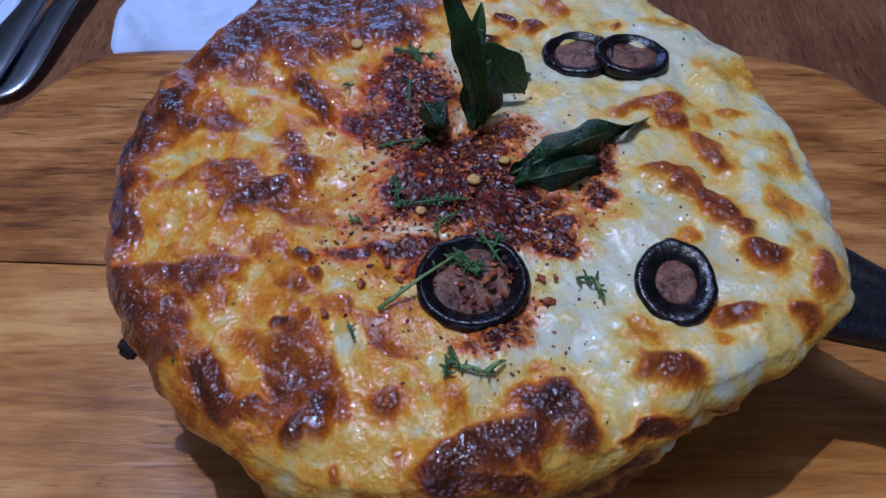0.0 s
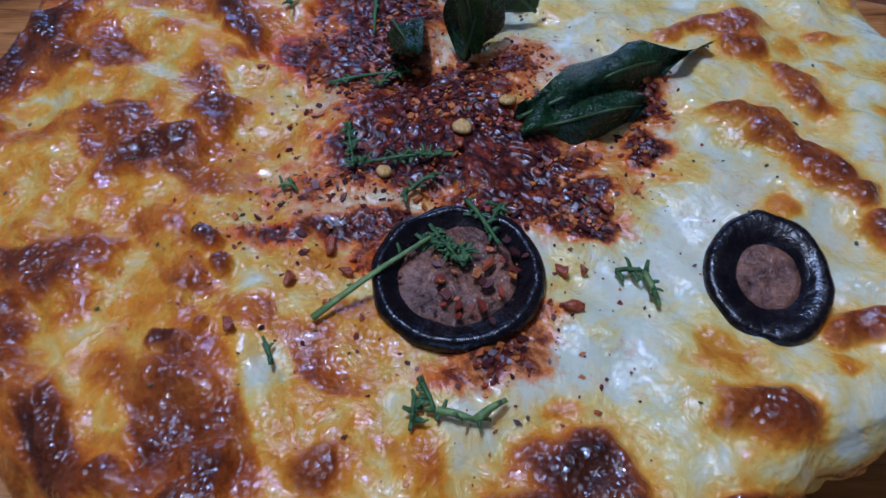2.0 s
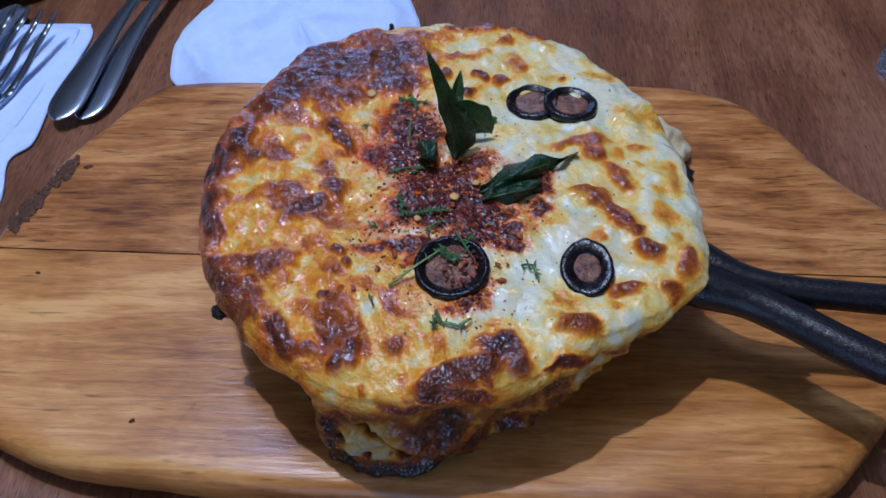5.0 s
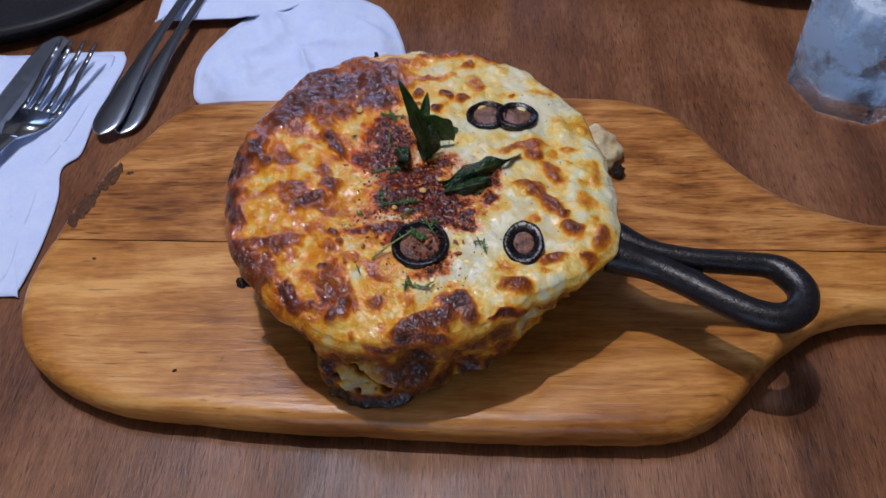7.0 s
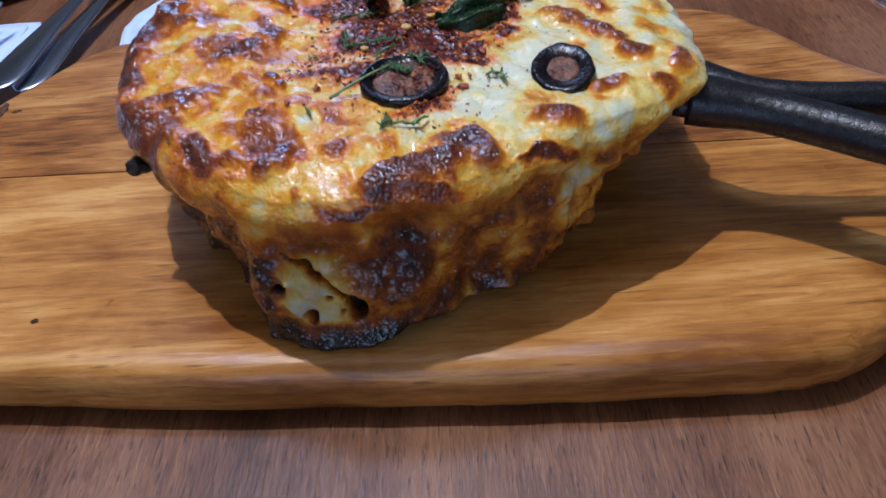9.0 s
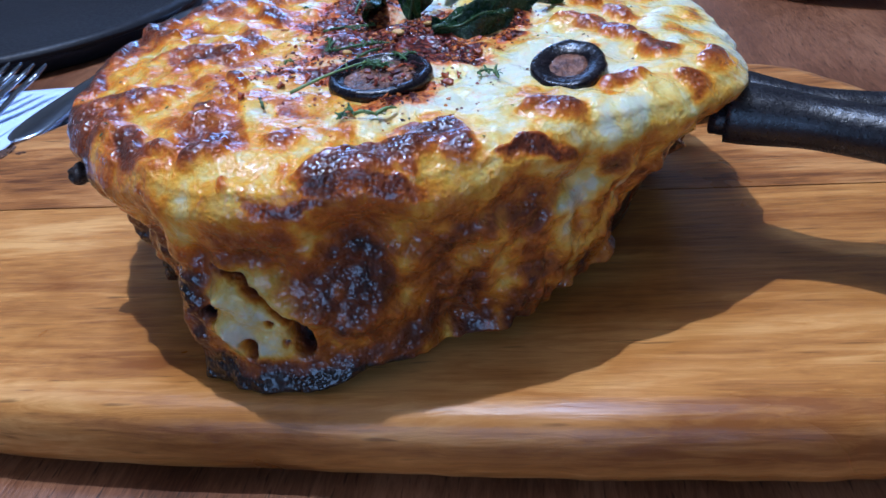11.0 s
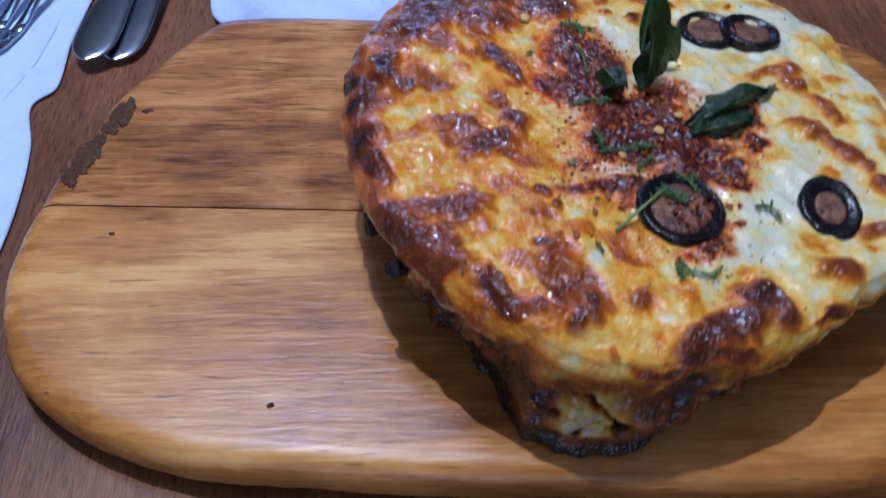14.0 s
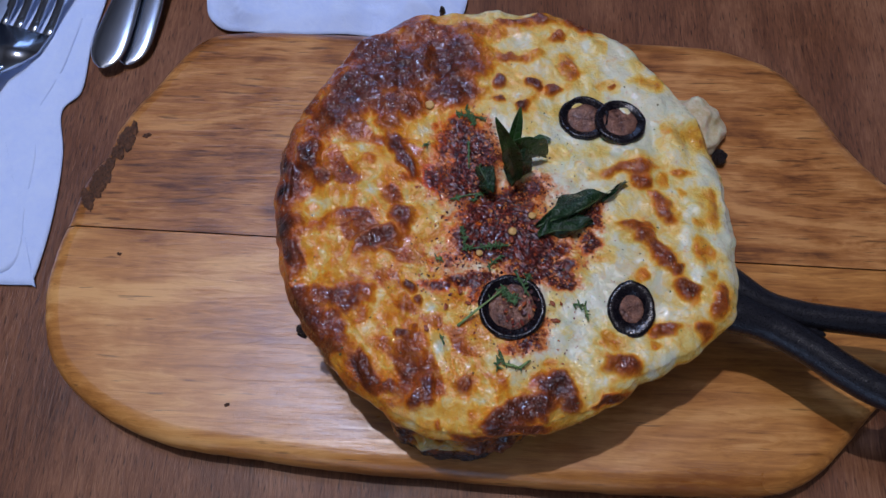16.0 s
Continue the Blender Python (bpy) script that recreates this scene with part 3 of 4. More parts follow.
def tone(x, y, q):
    """The baking of the cheese at (x, y): browning, oil and spice; q: how near the rim."""
    a = np.degrees(np.arctan2(y - CY, x - CX)) % 360
    front = smooth(50, 0, np.abs((a - 262 + 180) % 360 - 180))
    b, s = browning(x, y), spots(x, y, HEAPS, 0.8)
    warm = smooth(0.014, -0.040, x + 0.2 * (y - CY) + 0.010 * vnoise(x, y, 0.03, 5))
    pale = 0.10 + 0.20 * vnoise(x, y, 0.009, 8) + 0.05 * vnoise(x, y, 0.004, 2)
    base = pale * (0.60 + 0.5 * warm) + 0.055 * warm + 0.30 * warm * smooth(-0.05, 0.32, vnoise(x + 0.5 * y, y, 0.0085, 6)) + smooth(0.82, 0.97, q) * warm * (0.36 - 0.28 * front)
    base = base + 0.26 * smooth(0.78, 0.96, q) * smooth(-0.05, 0.5, vnoise(x, y, 0.010, 4)) * (1 - warm)
    return (np.maximum(base, b ** 1.15 * 0.81 + 0.06 * vnoise(x, y, 0.003, 7)),
            np.clip(0.08 + warm * 0.85 + 0.7 * smooth(0.05, 0.4, b) + 0.22 * vnoise(x, y, 0.014, 1), 0, 1), s)


def relief(x, y):
    """The height of the top at (x, y), and its browning and spice."""
    dx, dy = x - CX, y - CY
    r, a = np.hypot(dx, dy), np.arctan2(dy, dx)
    q = r / rim_radius(a)
    b, s = browning(x, y), spots(x, y, HEAPS, 0.8)
    z = 0.0785 - 0.0045 * np.clip(q, 0, 1) ** 3
    z = z + 0.0012 * vnoise(x, y, 0.022, 9) + 0.0014 * vnoise(x + 0.3 * y, y, 0.0085, 10) + 0.0006 * vnoise(x, y + 0.4 * x, 0.0036, 11)
    z = z + 0.0019 * smooth(0.3, 0.85, b) + 0.0005 * b * vnoise(x, y, 0.0025, 4) + s * (0.0006 + 0.0004 * vnoise(x + y, y - 0.6 * x, 0.0011, 3))
    return z, b, s


def surface(x, y):
    return float(relief(np.array([x]), np.array([y]))[0][0])


def pie():
    cols, inner, skirt = 900, 190, 84
    a = np.linspace(0, 2 * np.pi, cols, endpoint=False)
    R = rim_radius(a)
    deg = np.degrees(a)

    def near(mid, half):
        d = np.abs((deg - mid + 180) % 360 - 180)
        return smooth(half, 0, d)
    # how low the overflow runs down the wall of the pan
    low = 0.0300 + 0.004 * vnoise(a * 10, a * 0, 1.3, 2) + 0.0015 * vnoise(a * 10, a * 0, 0.3, 6)
    low = low * (1 - near(243, 50)) + 0.0222 * near(243, 50)
    low = low * (1 - near(258, 22)) + 0.0222 * near(258, 22)
    low = low * (1 - smooth(0, 0.5, near(293, 34))) + 0.0250 * smooth(0, 0.5, near(293, 34))
    low = low + 0.016 * near(343, 26)
    low = np.clip(low * (1 - near(33, 16)) + 0.0225 * near(33, 16), 0.0222, 0.050)
    tongue = smooth(0.0, 0.55, near(259, 30))
    V, B, O, S = [], [], [], []
    for k in range(inner):
        q = (k + 0.02) / (inner - 1) * 0.965
        x, y = CX + R * q * np.cos(a), CY + R * q * np.sin(a)
        z, b, s = relief(x, y)
        lip = np.sqrt(np.clip(1 - ((q - 0.9) / 0.1) ** 2, 0, 1)) if q > 0.9 else 1.0
        z = z - (1 - lip) * 0.0065
        V.append(np.stack([x, y, z], 1))
        for seq, values in zip((B, O, S), tone(x, y, q)):
            seq.append(values)
    z_edge = V[-1][:, 2]
    left = np.maximum(near(205, 55), near(150, 60) * 0.8)
    # how far the side leans in under the lip
    deep = 0.0095 + 0.0045 * near(215, 50) + 0.0110 * near(330, 30)
    deep = deep * (1 - 0.30 * near(258, 26))
    for k in range(1, skirt):
        t = k / (skirt - 1)
        z = z_edge * (1 - t) + low * t
        swell = np.sin(np.pi * np.clip(t * 4.0, 0, 1)) * 0.0012
        inward = deep * smooth(0.05, 0.95, t) * (1.0 + 0.22 * vnoise(a * 10, a * 0, 2.0, 9))
        folds = 0.0030 * vnoise(a * 95, z * 1000, 11, 4) + 0.0016 * vnoise(a * 95, z * 1000, 4.5, 8) + 0.0006 * vnoise(a * 95, z * 1000, 1.6, 2)
        folds = folds * smooth(0.0, 0.38, t) * (1 - 0.7 * tongue * smooth(0.70, 0.88, t))
        r = R * 0.965 + swell + 0.0016 * smooth(0, 0.12, t) - inward + folds
        r = r + 0.0045 * near(303, 14) * smooth(0.45, 0.75, t) * smooth(1.0, 0.85, t)
        r = r + tongue * (0.0062 * smooth(0.32, 0.72, t) + 0.0020 * smooth(0.86, 1.0, t) * (1 + 0.5 * vnoise(a * 95, a * 0, 3.5, 3)))
        # open crumb with holes over the front tongue, their shade also coloured in
        arc = (deg - 256) * 0.0016
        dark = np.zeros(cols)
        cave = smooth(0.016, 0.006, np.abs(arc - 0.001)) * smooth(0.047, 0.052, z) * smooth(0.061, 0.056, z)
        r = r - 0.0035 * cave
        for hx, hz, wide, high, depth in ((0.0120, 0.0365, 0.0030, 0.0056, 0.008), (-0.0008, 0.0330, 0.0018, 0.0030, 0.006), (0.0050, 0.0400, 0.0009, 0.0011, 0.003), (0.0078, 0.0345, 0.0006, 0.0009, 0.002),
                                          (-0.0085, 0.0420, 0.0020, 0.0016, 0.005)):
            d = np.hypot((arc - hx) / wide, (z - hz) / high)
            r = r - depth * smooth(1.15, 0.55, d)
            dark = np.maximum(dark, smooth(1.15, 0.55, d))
        # a crack slants across the crumb into the largest hole, darkened by colour too
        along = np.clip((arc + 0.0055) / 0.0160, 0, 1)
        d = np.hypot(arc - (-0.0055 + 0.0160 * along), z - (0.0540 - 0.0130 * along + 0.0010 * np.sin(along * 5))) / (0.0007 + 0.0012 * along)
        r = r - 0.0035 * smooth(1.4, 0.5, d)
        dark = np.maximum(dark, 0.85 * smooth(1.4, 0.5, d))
        if k == skirt - 1:
            r = r - 0.002
        V.append(np.stack([CX + r * np.cos(a), CY + r * np.sin(a), z], 1))
        # baked brown of the side, deepened partly for the shade under the lip
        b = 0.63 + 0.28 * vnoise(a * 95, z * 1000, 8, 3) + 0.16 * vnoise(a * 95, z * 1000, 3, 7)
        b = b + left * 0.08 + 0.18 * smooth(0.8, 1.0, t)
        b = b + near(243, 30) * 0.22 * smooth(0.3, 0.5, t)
        b = b - near(308, 44) * (0.16 + 0.26 * smooth(0.0, 0.7, vnoise(a * 95, z * 300, 5, 1)))
        crumb = smooth(-0.013, -0.006, arc) * smooth(0.018, 0.009, arc) * smooth(0.0285, 0.0325, z) * smooth(0.059, 0.052, z)
        # crumb toned down a little for the shade it stands in
        b = b * (1 - crumb) + crumb * (0.09 + 0.14 * vnoise(a * 95, z * 1000, 5, 5) + 0.34 * smooth(0.004, 0.014, np.abs(arc - 0.001)))
        # the browning also carries the shade inside holes, crack and cave
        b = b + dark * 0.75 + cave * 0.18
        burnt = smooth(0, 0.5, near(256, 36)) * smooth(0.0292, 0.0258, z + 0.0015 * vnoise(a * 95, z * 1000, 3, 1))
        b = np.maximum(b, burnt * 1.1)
        # the top's skin drapes over the lip, unrolled outwards
        over = z_edge - z
        dx, dy = CX + (R * 0.965 + over) * np.cos(a), CY + (R * 0.965 + over) * np.sin(a)
        skin, oil, _ = tone(dx, dy, 0.95)
        end = smooth(0.26, 0.44, t + 0.23 * near(310, 46) + 0.12 * vnoise(a * 95, z * 0, 9, 2) + 0.05 * vnoise(a * 95, z * 1000, 3, 5))
        # browner down the drape, partly standing in for shade below the edge
        skin = skin + 0.42 * smooth(0.001, 0.011, over) * smooth(0.5, 0.15, skin) * (0.6 + 0.6 * vnoise(a * 95, z * 600, 5, 9))
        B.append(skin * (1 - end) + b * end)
        O.append(oil * (1 - end) + (0.10 + 0.30 * near(235, 50)) * (1 - crumb) * end)
        S.append(np.zeros(cols))
    # close the underside against the wall of the pan
    for rr, zz in ((0.070, 0.002), (0.040, 0.002)):
        V.append(np.stack([CX + rr * np.cos(a), CY + rr * np.sin(a), np.full(cols, TOP + 0.006) + zz], 1))
        B.append(np.full(cols, 0.8)), O.append(np.zeros(cols)), S.append(np.zeros(cols))
    thing = empty("cheese_pie", "round pie under browned melted cheese, overflowing its skillet", "pie", (CX, CY, 0))
    cut = inner + int(skirt * 0.33)
    for name, label, lo, hi in (("melted_cheese", "melted cheese with golden and burnt blisters", 0, cut + 1), ("crust", "dark baked side with drips and open crumb, shade coloured in", cut, len(V))):
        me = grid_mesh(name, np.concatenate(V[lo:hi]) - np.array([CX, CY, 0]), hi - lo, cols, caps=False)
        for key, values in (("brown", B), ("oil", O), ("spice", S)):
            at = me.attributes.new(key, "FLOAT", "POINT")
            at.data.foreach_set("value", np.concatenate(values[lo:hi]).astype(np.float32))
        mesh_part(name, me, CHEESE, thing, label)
    return thing


pie()


# ---- toppings on the cheese ----


def lathe(profile, cols, wobble=0.0, seed=0, squash=1.0):
    verts = []
    for r, z in profile:
        for k in range(cols):
            a = 2 * math.pi * k / cols
            w = 1 + wobble * float(vnoise(math.cos(a) * 3 + r * 300, math.sin(a) * 3 + z * 300, 1.0, seed)) + 0.2 * wobble * float(vnoise(math.cos(a) * 9 + r * 900, math.sin(a) * 9 + z * 900, 1.0, seed + 2))
            verts.append((max(r * w, 1e-5) * math.cos(a), max(r * w, 1e-5) * math.sin(a) * squash, z * (1 + 1.6 * (w - 1))))
    return verts


def olive(x, y, radius, tilt, label, seed, lift=0.0, squash=1.0, core=0.5):
    thing = empty("olive_slice", label, "olive", group="olive slices on the pie")
    h = 0.0017
    c = radius * core
    ring = [(c, -h), (radius * 0.90, -h), (radius * 0.985, -h * 0.5), (radius, h * 0.3), (radius * 0.98, h * 0.70), (radius * 0.93, h * 0.95), (radius * 0.86, h * 1.02),
            (radius * 0.5 + c * 0.55, h * 0.86), (c * 1.12, h * 0.55), (c * 1.02, h * 0.15), (c, -h * 0.3), (c, -h)]
    mesh_part("ring", grid_mesh("ring", lathe(ring, 96, 0.028, seed, squash), len(ring), 96, caps=False), OLIVE, thing)
    fill = [(1e-5, h * 0.45), (c * 0.25, h * 0.60), (c * 0.5, h * 0.40), (c * 0.75, h * 0.52), (c * 1.1, h * 0.35), (c * 1.3, -h * 0.4)]
    mesh_part("core", grid_mesh("core", lathe(fill, 48, 0.13, seed + 3, squash), len(fill), 48, caps=False), OLIVE_CORE, thing, "brown filled centre")
    thing.matrix_world = pose(x, y, surface(x, y) + 0.0003 + lift, *tilt)
    return thing


olive(0.0055, 0.1185, 0.0126, (3, -1, 20), "black olive slice dusted with spice and herbs, on cheese", 1, core=0.64)
olive(0.0500, 0.1195, 0.0088, (11, -3, 0), "thick black olive slice pressed aslant into the cheese", 2, lift=0.0012, core=0.46, squash=1.22)
olive(0.0345, 0.2010, 0.0104, (2, 3, 150), "black olive slice half under its neighbour", 3, core=0.62)
olive(0.0487, 0.1990, 0.0106, (-2, -6, 260), "glossy black olive slice overlapping another one", 4, lift=0.0010, core=0.60)


RIB = simple("leaf_rib", (0.03, 0.06, 0.015), (0.06, 0.11, 0.03), 200, (0.3, 0.5))


def leaf(name, label, base, tip, width, facing, bow=0.0, fold=0.25, wave=0.0, seed=0, crumple=0.0, green=LEAF, tail=0.0):
    """A leaf from base to tip, with a fold along its rib; facing: the side that it shows."""
    base, tip = Vector(base), Vector(tip)
    d = tip - base
    side = d.cross(Vector(facing)).normalized()
    up = side.cross(d).normalized()
    rows, cols, verts = 25, 11, []
    for layer in (1, -1):
        for i in range(rows):
            t = i / (rows - 1)
            w = width * (math.sin(math.pi * min(1, t * 0.97 + 0.02)) ** 0.75 * (1 - 0.35 * t) + 0.02) * 0.62 * (1 - tail * float(smooth(0.5, 0.78, t)))
            for j in range(cols):
                s = 2 * j / (cols - 1) - 1
                edge = 1 + 0.03 * math.sin(t * 15 + seed) * abs(s)
                p = base + d * t + side * w * s * edge + up * (bow * math.sin(math.pi * t) + fold * w * abs(s) + wave * math.sin(t * 9 + s * 2.2 + seed) + layer * 0.00016)
                c = (base + d * t + side * w * s) * 130 + Vector((seed, 0, 0))
                p = p + (up * noise.noise(c) + side * 0.6 * noise.noise(c + Vector((9, 9, 9)))) * crumple * min(1, 2.2 * (1 - t) + 0.25)
                verts.append(p)
    n = rows * cols
    faces = []
    for i in range(rows - 1):
        for j in range(cols - 1):
            a, b, c, e = i * cols + j, i * cols + j + 1, (i + 1) * cols + j + 1, (i + 1) * cols + j
            faces += [(a, b, c, e), (n + e, n + c, n + b, n + a)]
    rim = [j for j in range(cols)] + [i * cols + cols - 1 for i in range(1, rows)] + [(rows - 1) * cols + j for j in range(cols - 2, -1, -1)] + [i * cols for i in range(rows - 2, 0, -1)]
    for a, b in zip(rim, rim[1:] + rim[:1]):
        faces.append((b, a, n + a, n + b))
    me = bpy.data.meshes.new(name)
    me.from_pydata([tuple(v) for v in verts], [], faces)
    me.update()
    thing = empty(name, label, "leaf", group="fried curry leaves")
    blade = mesh_part("blade", me, green, thing)
    rib = []
    for i in range(rows):
        t = i / (rows - 1)
        c = base + d * t + up * (bow * math.sin(math.pi * t) + wave * math.sin(t * 9 + seed) + 0.0002)
        r = 0.0004 * (1.1 - t)
        rib += [c + side * r * math.cos(k * math.pi / 3) + up * r * math.sin(k * math.pi / 3) for k in range(6)]
    mesh_part("midrib", grid_mesh("midrib", rib, rows, 6), RIB, blade)
    return thing


leaf("curry_leaf", "long dark green curry leaf standing upright in the pie", (0.0075, 0.1725, 0.0770), (-0.0030, 0.1715, 0.1255), 0.0068, (0.5, -1, 0.2), bow=0.003, fold=0.45, seed=1, crumple=0.0010)
leaf("curry_leaf", "broad glossy green curry leaf folded over beside another", (0.0185, 0.1815, 0.0800), (0.0045, 0.1785, 0.0975), 0.0115, (0.2, -1, 0.25), bow=0.001, fold=-0.3, seed=2, crumple=0.0014)
leaf("curry_leaf", "narrow curry leaf tip pointing up behind the others", (0.0035, 0.1760, 0.0880), (0.0070, 0.1910, 0.1015), 0.0050, (0.3, -1, 0.4), fold=0.3, seed=3)
leaf("curry_leaf", "wilted dark curry leaf lying on the cheese with curled tip", (0.0150, 0.1500, 0.0815), (0.0500, 0.1715, 0.0795), 0.0108, (0.1, -0.7, 1), bow=0.0042, fold=-1.0, wave=0.0018, seed=4, crumple=0.0048, green=WILTED, tail=0.85)
leaf("curry_leaf", "dark crumpled curry leaf under a larger one", (0.0150, 0.1480, 0.0795), (0.0365, 0.1530, 0.0815), 0.0115, (0.0, -0.9, 1), bow=0.0028, fold=-0.9, wave=0.0018, seed=8, crumple=0.0034, green=WILTED)
leaf("curry_leaf", "crumpled blackened curry leaf half buried in spice", (-0.0075, 0.1790, 0.0790), (-0.0030, 0.1630, 0.0840), 0.0085, (-0.5, -0.3, 1), bow=0.002, fold=-0.5, wave=0.001, seed=5, crumple=0.002, green=WILTED)
leaf("curry_leaf", "blackened curry leaf curled round the foot of an upright one", (0.0050, 0.1700, 0.0775), (0.0095, 0.1765, 0.0945), 0.0105, (0.1, -1, 0.3), bow=0.002, fold=-0.6, seed=9, crumple=0.0028, green=WILTED)
leaf("curry_leaf", "small flat green leaf piece on white cheese", (0.0130, 0.1880, 0.0795), (0.0205, 0.1895, 0.0800), 0.0060, (0, 0, 1), fold=-0.1, seed=6)


def stems(name, label, strands, seed, category="herb", radius=0.0003):
    """Thin herb strands, each a bent thread between two places on the cheese, with leaflets off it."""
    rnd = random.Random(seed)
    thing = empty(name, label, category, group="herb sprigs on the pie")

    def thread(p, q, r, lift, what, flat=0.7, green=DILL, under=thing):
        verts, faces = [], []
        d = (q - p)
        side = d.cross(Vector((0, 0, 1)))
        side = side.normalized() if side.length > 1e-9 else Vector((1, 0, 0))
        up = side.cross(d).normalized()
        k, seg = 5, 5
        start = len(verts)
        for i in range(k + 1):
            t = i / k
            c = p + d * t + Vector((0, 0, lift * math.sin(math.pi * t)))
            rr = r * (1 - 0.45 * t)
            for s in range(seg):
                a = 2 * math.pi * s / seg
                verts.append(c + side * rr * math.cos(a) + up * rr * flat * math.sin(a))
        for i in range(k):
            for s in range(seg):
                a, b = start + i * seg + s, start + i * seg + (s + 1) % seg
                faces.append((a, b, b + seg, a + seg))
        faces.append(tuple(start + s for s in range(seg - 1, -1, -1)))
        faces.append(tuple(start + k * seg + s for s in range(seg)))
        me = bpy.data.meshes.new(what)
        me.from_pydata([tuple(v) for v in verts], [], faces)
        me.update()
        return mesh_part(what, me, green, under)
    for x0, y0, x1, y1, tufts, r, *lifts in strands:
        l0, l1 = lifts or (0, 0)
        p = Vector((x0, y0, surface(x0, y0) + 0.0004 + r + l0))
        q = Vector((x1, y1, surface(x1, y1) + 0.0005 + r + l1))
        stem = thread(p, q, radius * (r / 0.0003), 0.0006, "stem", green=STALK if r > 0.00055 else DILL)
        for _ in range(tufts * 3 // 2):
            c = p.lerp(q, rnd.random())
            a, ln = rnd.uniform(0, 2 * math.pi), rnd.uniform(0.0008, 0.0022)
            e = c + Vector((math.cos(a) * ln, math.sin(a) * ln, rnd.uniform(-0.0003, 0.0012)))
            thread(c, e, radius * rnd.uniform(0.9, 1.9), rnd.uniform(0, 0.0005), "leaflet", 0.3, under=stem)
    return thing


stems("herb_sprig", "tuft of chopped green herb on dark spice", [(-0.018, 0.200, -0.007, 0.199, 26, 0.0003), (-0.014, 0.204, -0.010, 0.195, 22, 0.0003)], 11)
stems("herb_stalk", "short pale green herb stalk on red spice", [(-0.0125, 0.188, -0.0120, 0.176, 3, 0.0005)], 12)
stems("herb_sprig", "dark green herb strand along the spice", [(-0.019, 0.1625, -0.004, 0.1665, 8, 0.00045), (-0.010, 0.162, -0.006, 0.168, 9, 0.0003)], 13)
stems("herb_sprig", "tuft of dried green herb among chili flakes", [(-0.014, 0.150, -0.012, 0.141, 20, 0.0003)], 14)
stems("herb_sprig", "green herb strand lying across the spice", [(-0.011, 0.1415, 0.003, 0.1430, 24, 0.0004)], 15)
stems("herb_sprig", "fresh green herb sprig lying over an olive slice",
           [(-0.0145, 0.1105, 0.0015, 0.1240, 2, 0.0006, 0.0, 0.0024), (0.0005, 0.1240, 0.0070, 0.1215, 34, 0.0004, 0.0018, 0.0018), (0.0015, 0.1265, 0.0065, 0.1185, 26, 0.0004, 0.0020, 0.0018), (0.0065, 0.1325, 0.0115, 0.1225, 9, 0.0005, 0.0014, 0.0020), (0.0120, 0.1315, 0.0100, 0.1265, 10, 0.0004, 0.0012, 0.0022)], 16)
stems("herb_sprig", "small forked green herb sprig on white cheese", [(0.0285, 0.1208, 0.0330, 0.1203, 5, 0.0005), (0.0325, 0.1205, 0.0340, 0.1140, 5, 0.0006)], 17)
stems("herb_sprig", "curved olive-green herb sprig on white cheese", [(0.0010, 0.1020, 0.0035, 0.0965, 4, 0.0005), (0.0035, 0.0968, 0.0085, 0.0955, 5, 0.0007), (0.0085, 0.0955, 0.0125, 0.0985, 3, 0.0007), (0.0005, 0.0995, 0.0005, 0.0950, 7, 0.0004)], 18)
stems("herb_leaflet", "tiny dark green herb leaflet on cheese", [(-0.0205, 0.1065, -0.0190, 0.1035, 2, 0.0005)], 19)
stems("herb_leaflet", "small green herb leaflet on cheese", [(-0.0235, 0.1375, -0.0215, 0.1370, 5, 0.0006)], 20)
stems("herb_leaflet", "small green herb leaflet on browned cheese", [(-0.0305, 0.1865, -0.0290, 0.1855, 4, 0.0005)], 21)
stems("herb_leaflet", "small green herb leaflet on cheese", [(0.0015, 0.1390, -0.0035, 0.1345, 6, 0.0005)], 22)


def scatter(name, label, category, count, sizes, material, seed, weight, thick=0.3, lift=0.0):
    """Small uneven flakes strewn where weight(x, y) lets them."""
    rnd = np.random.RandomState(seed)
    xs, ys = rnd.uniform(-0.088, 0.088, count * 60), rnd.uniform(0.075, 0.250, count * 60)
    keep = (rnd.rand(count * 60) < weight(xs, ys)) & (np.hypot(xs - CX, ys - CY) < 0.086)
    xs, ys = xs[keep][:count], ys[keep][:count]
    zs = relief(xs, ys)[0] + lift
    verts, faces = [], []
    for x, y, z in zip(xs, ys, zs):
        n = rnd.randint(4, 7)
        size = sizes[0] + (sizes[1] - sizes[0]) * rnd.rand() ** 2.2
        turn = Euler((rnd.normal(0, 0.35), rnd.normal(0, 0.35), rnd.uniform(0, 6.3))).to_matrix()
        start = len(verts)
        rad = [rnd.uniform(0.55, 1.1) for _ in range(n)]
        for h in (1, -1):
            for k in range(n):
                a = 2 * math.pi * k / n
                p = turn @ Vector((size * rad[k] * math.cos(a), size * 0.62 * rad[k] * math.sin(a), h * size * thick * 0.5))
                verts.append((x + p.x, y + p.y, z + p.z + size * 0.22))
        faces.append(tuple(start + k for k in range(n)))
        faces.append(tuple(start + n + k for k in range(n - 1, -1, -1)))
        for k in range(n):
            faces.append((start + k, start + n + k, start + n + (k + 1) % n, start + (k + 1) % n))
    me = bpy.data.meshes.new(name)
    me.from_pydata(verts, [], faces)
    me.update()
    return tagged(mesh_part(name, me, material, smooth=False), label, category, kind="stuff")


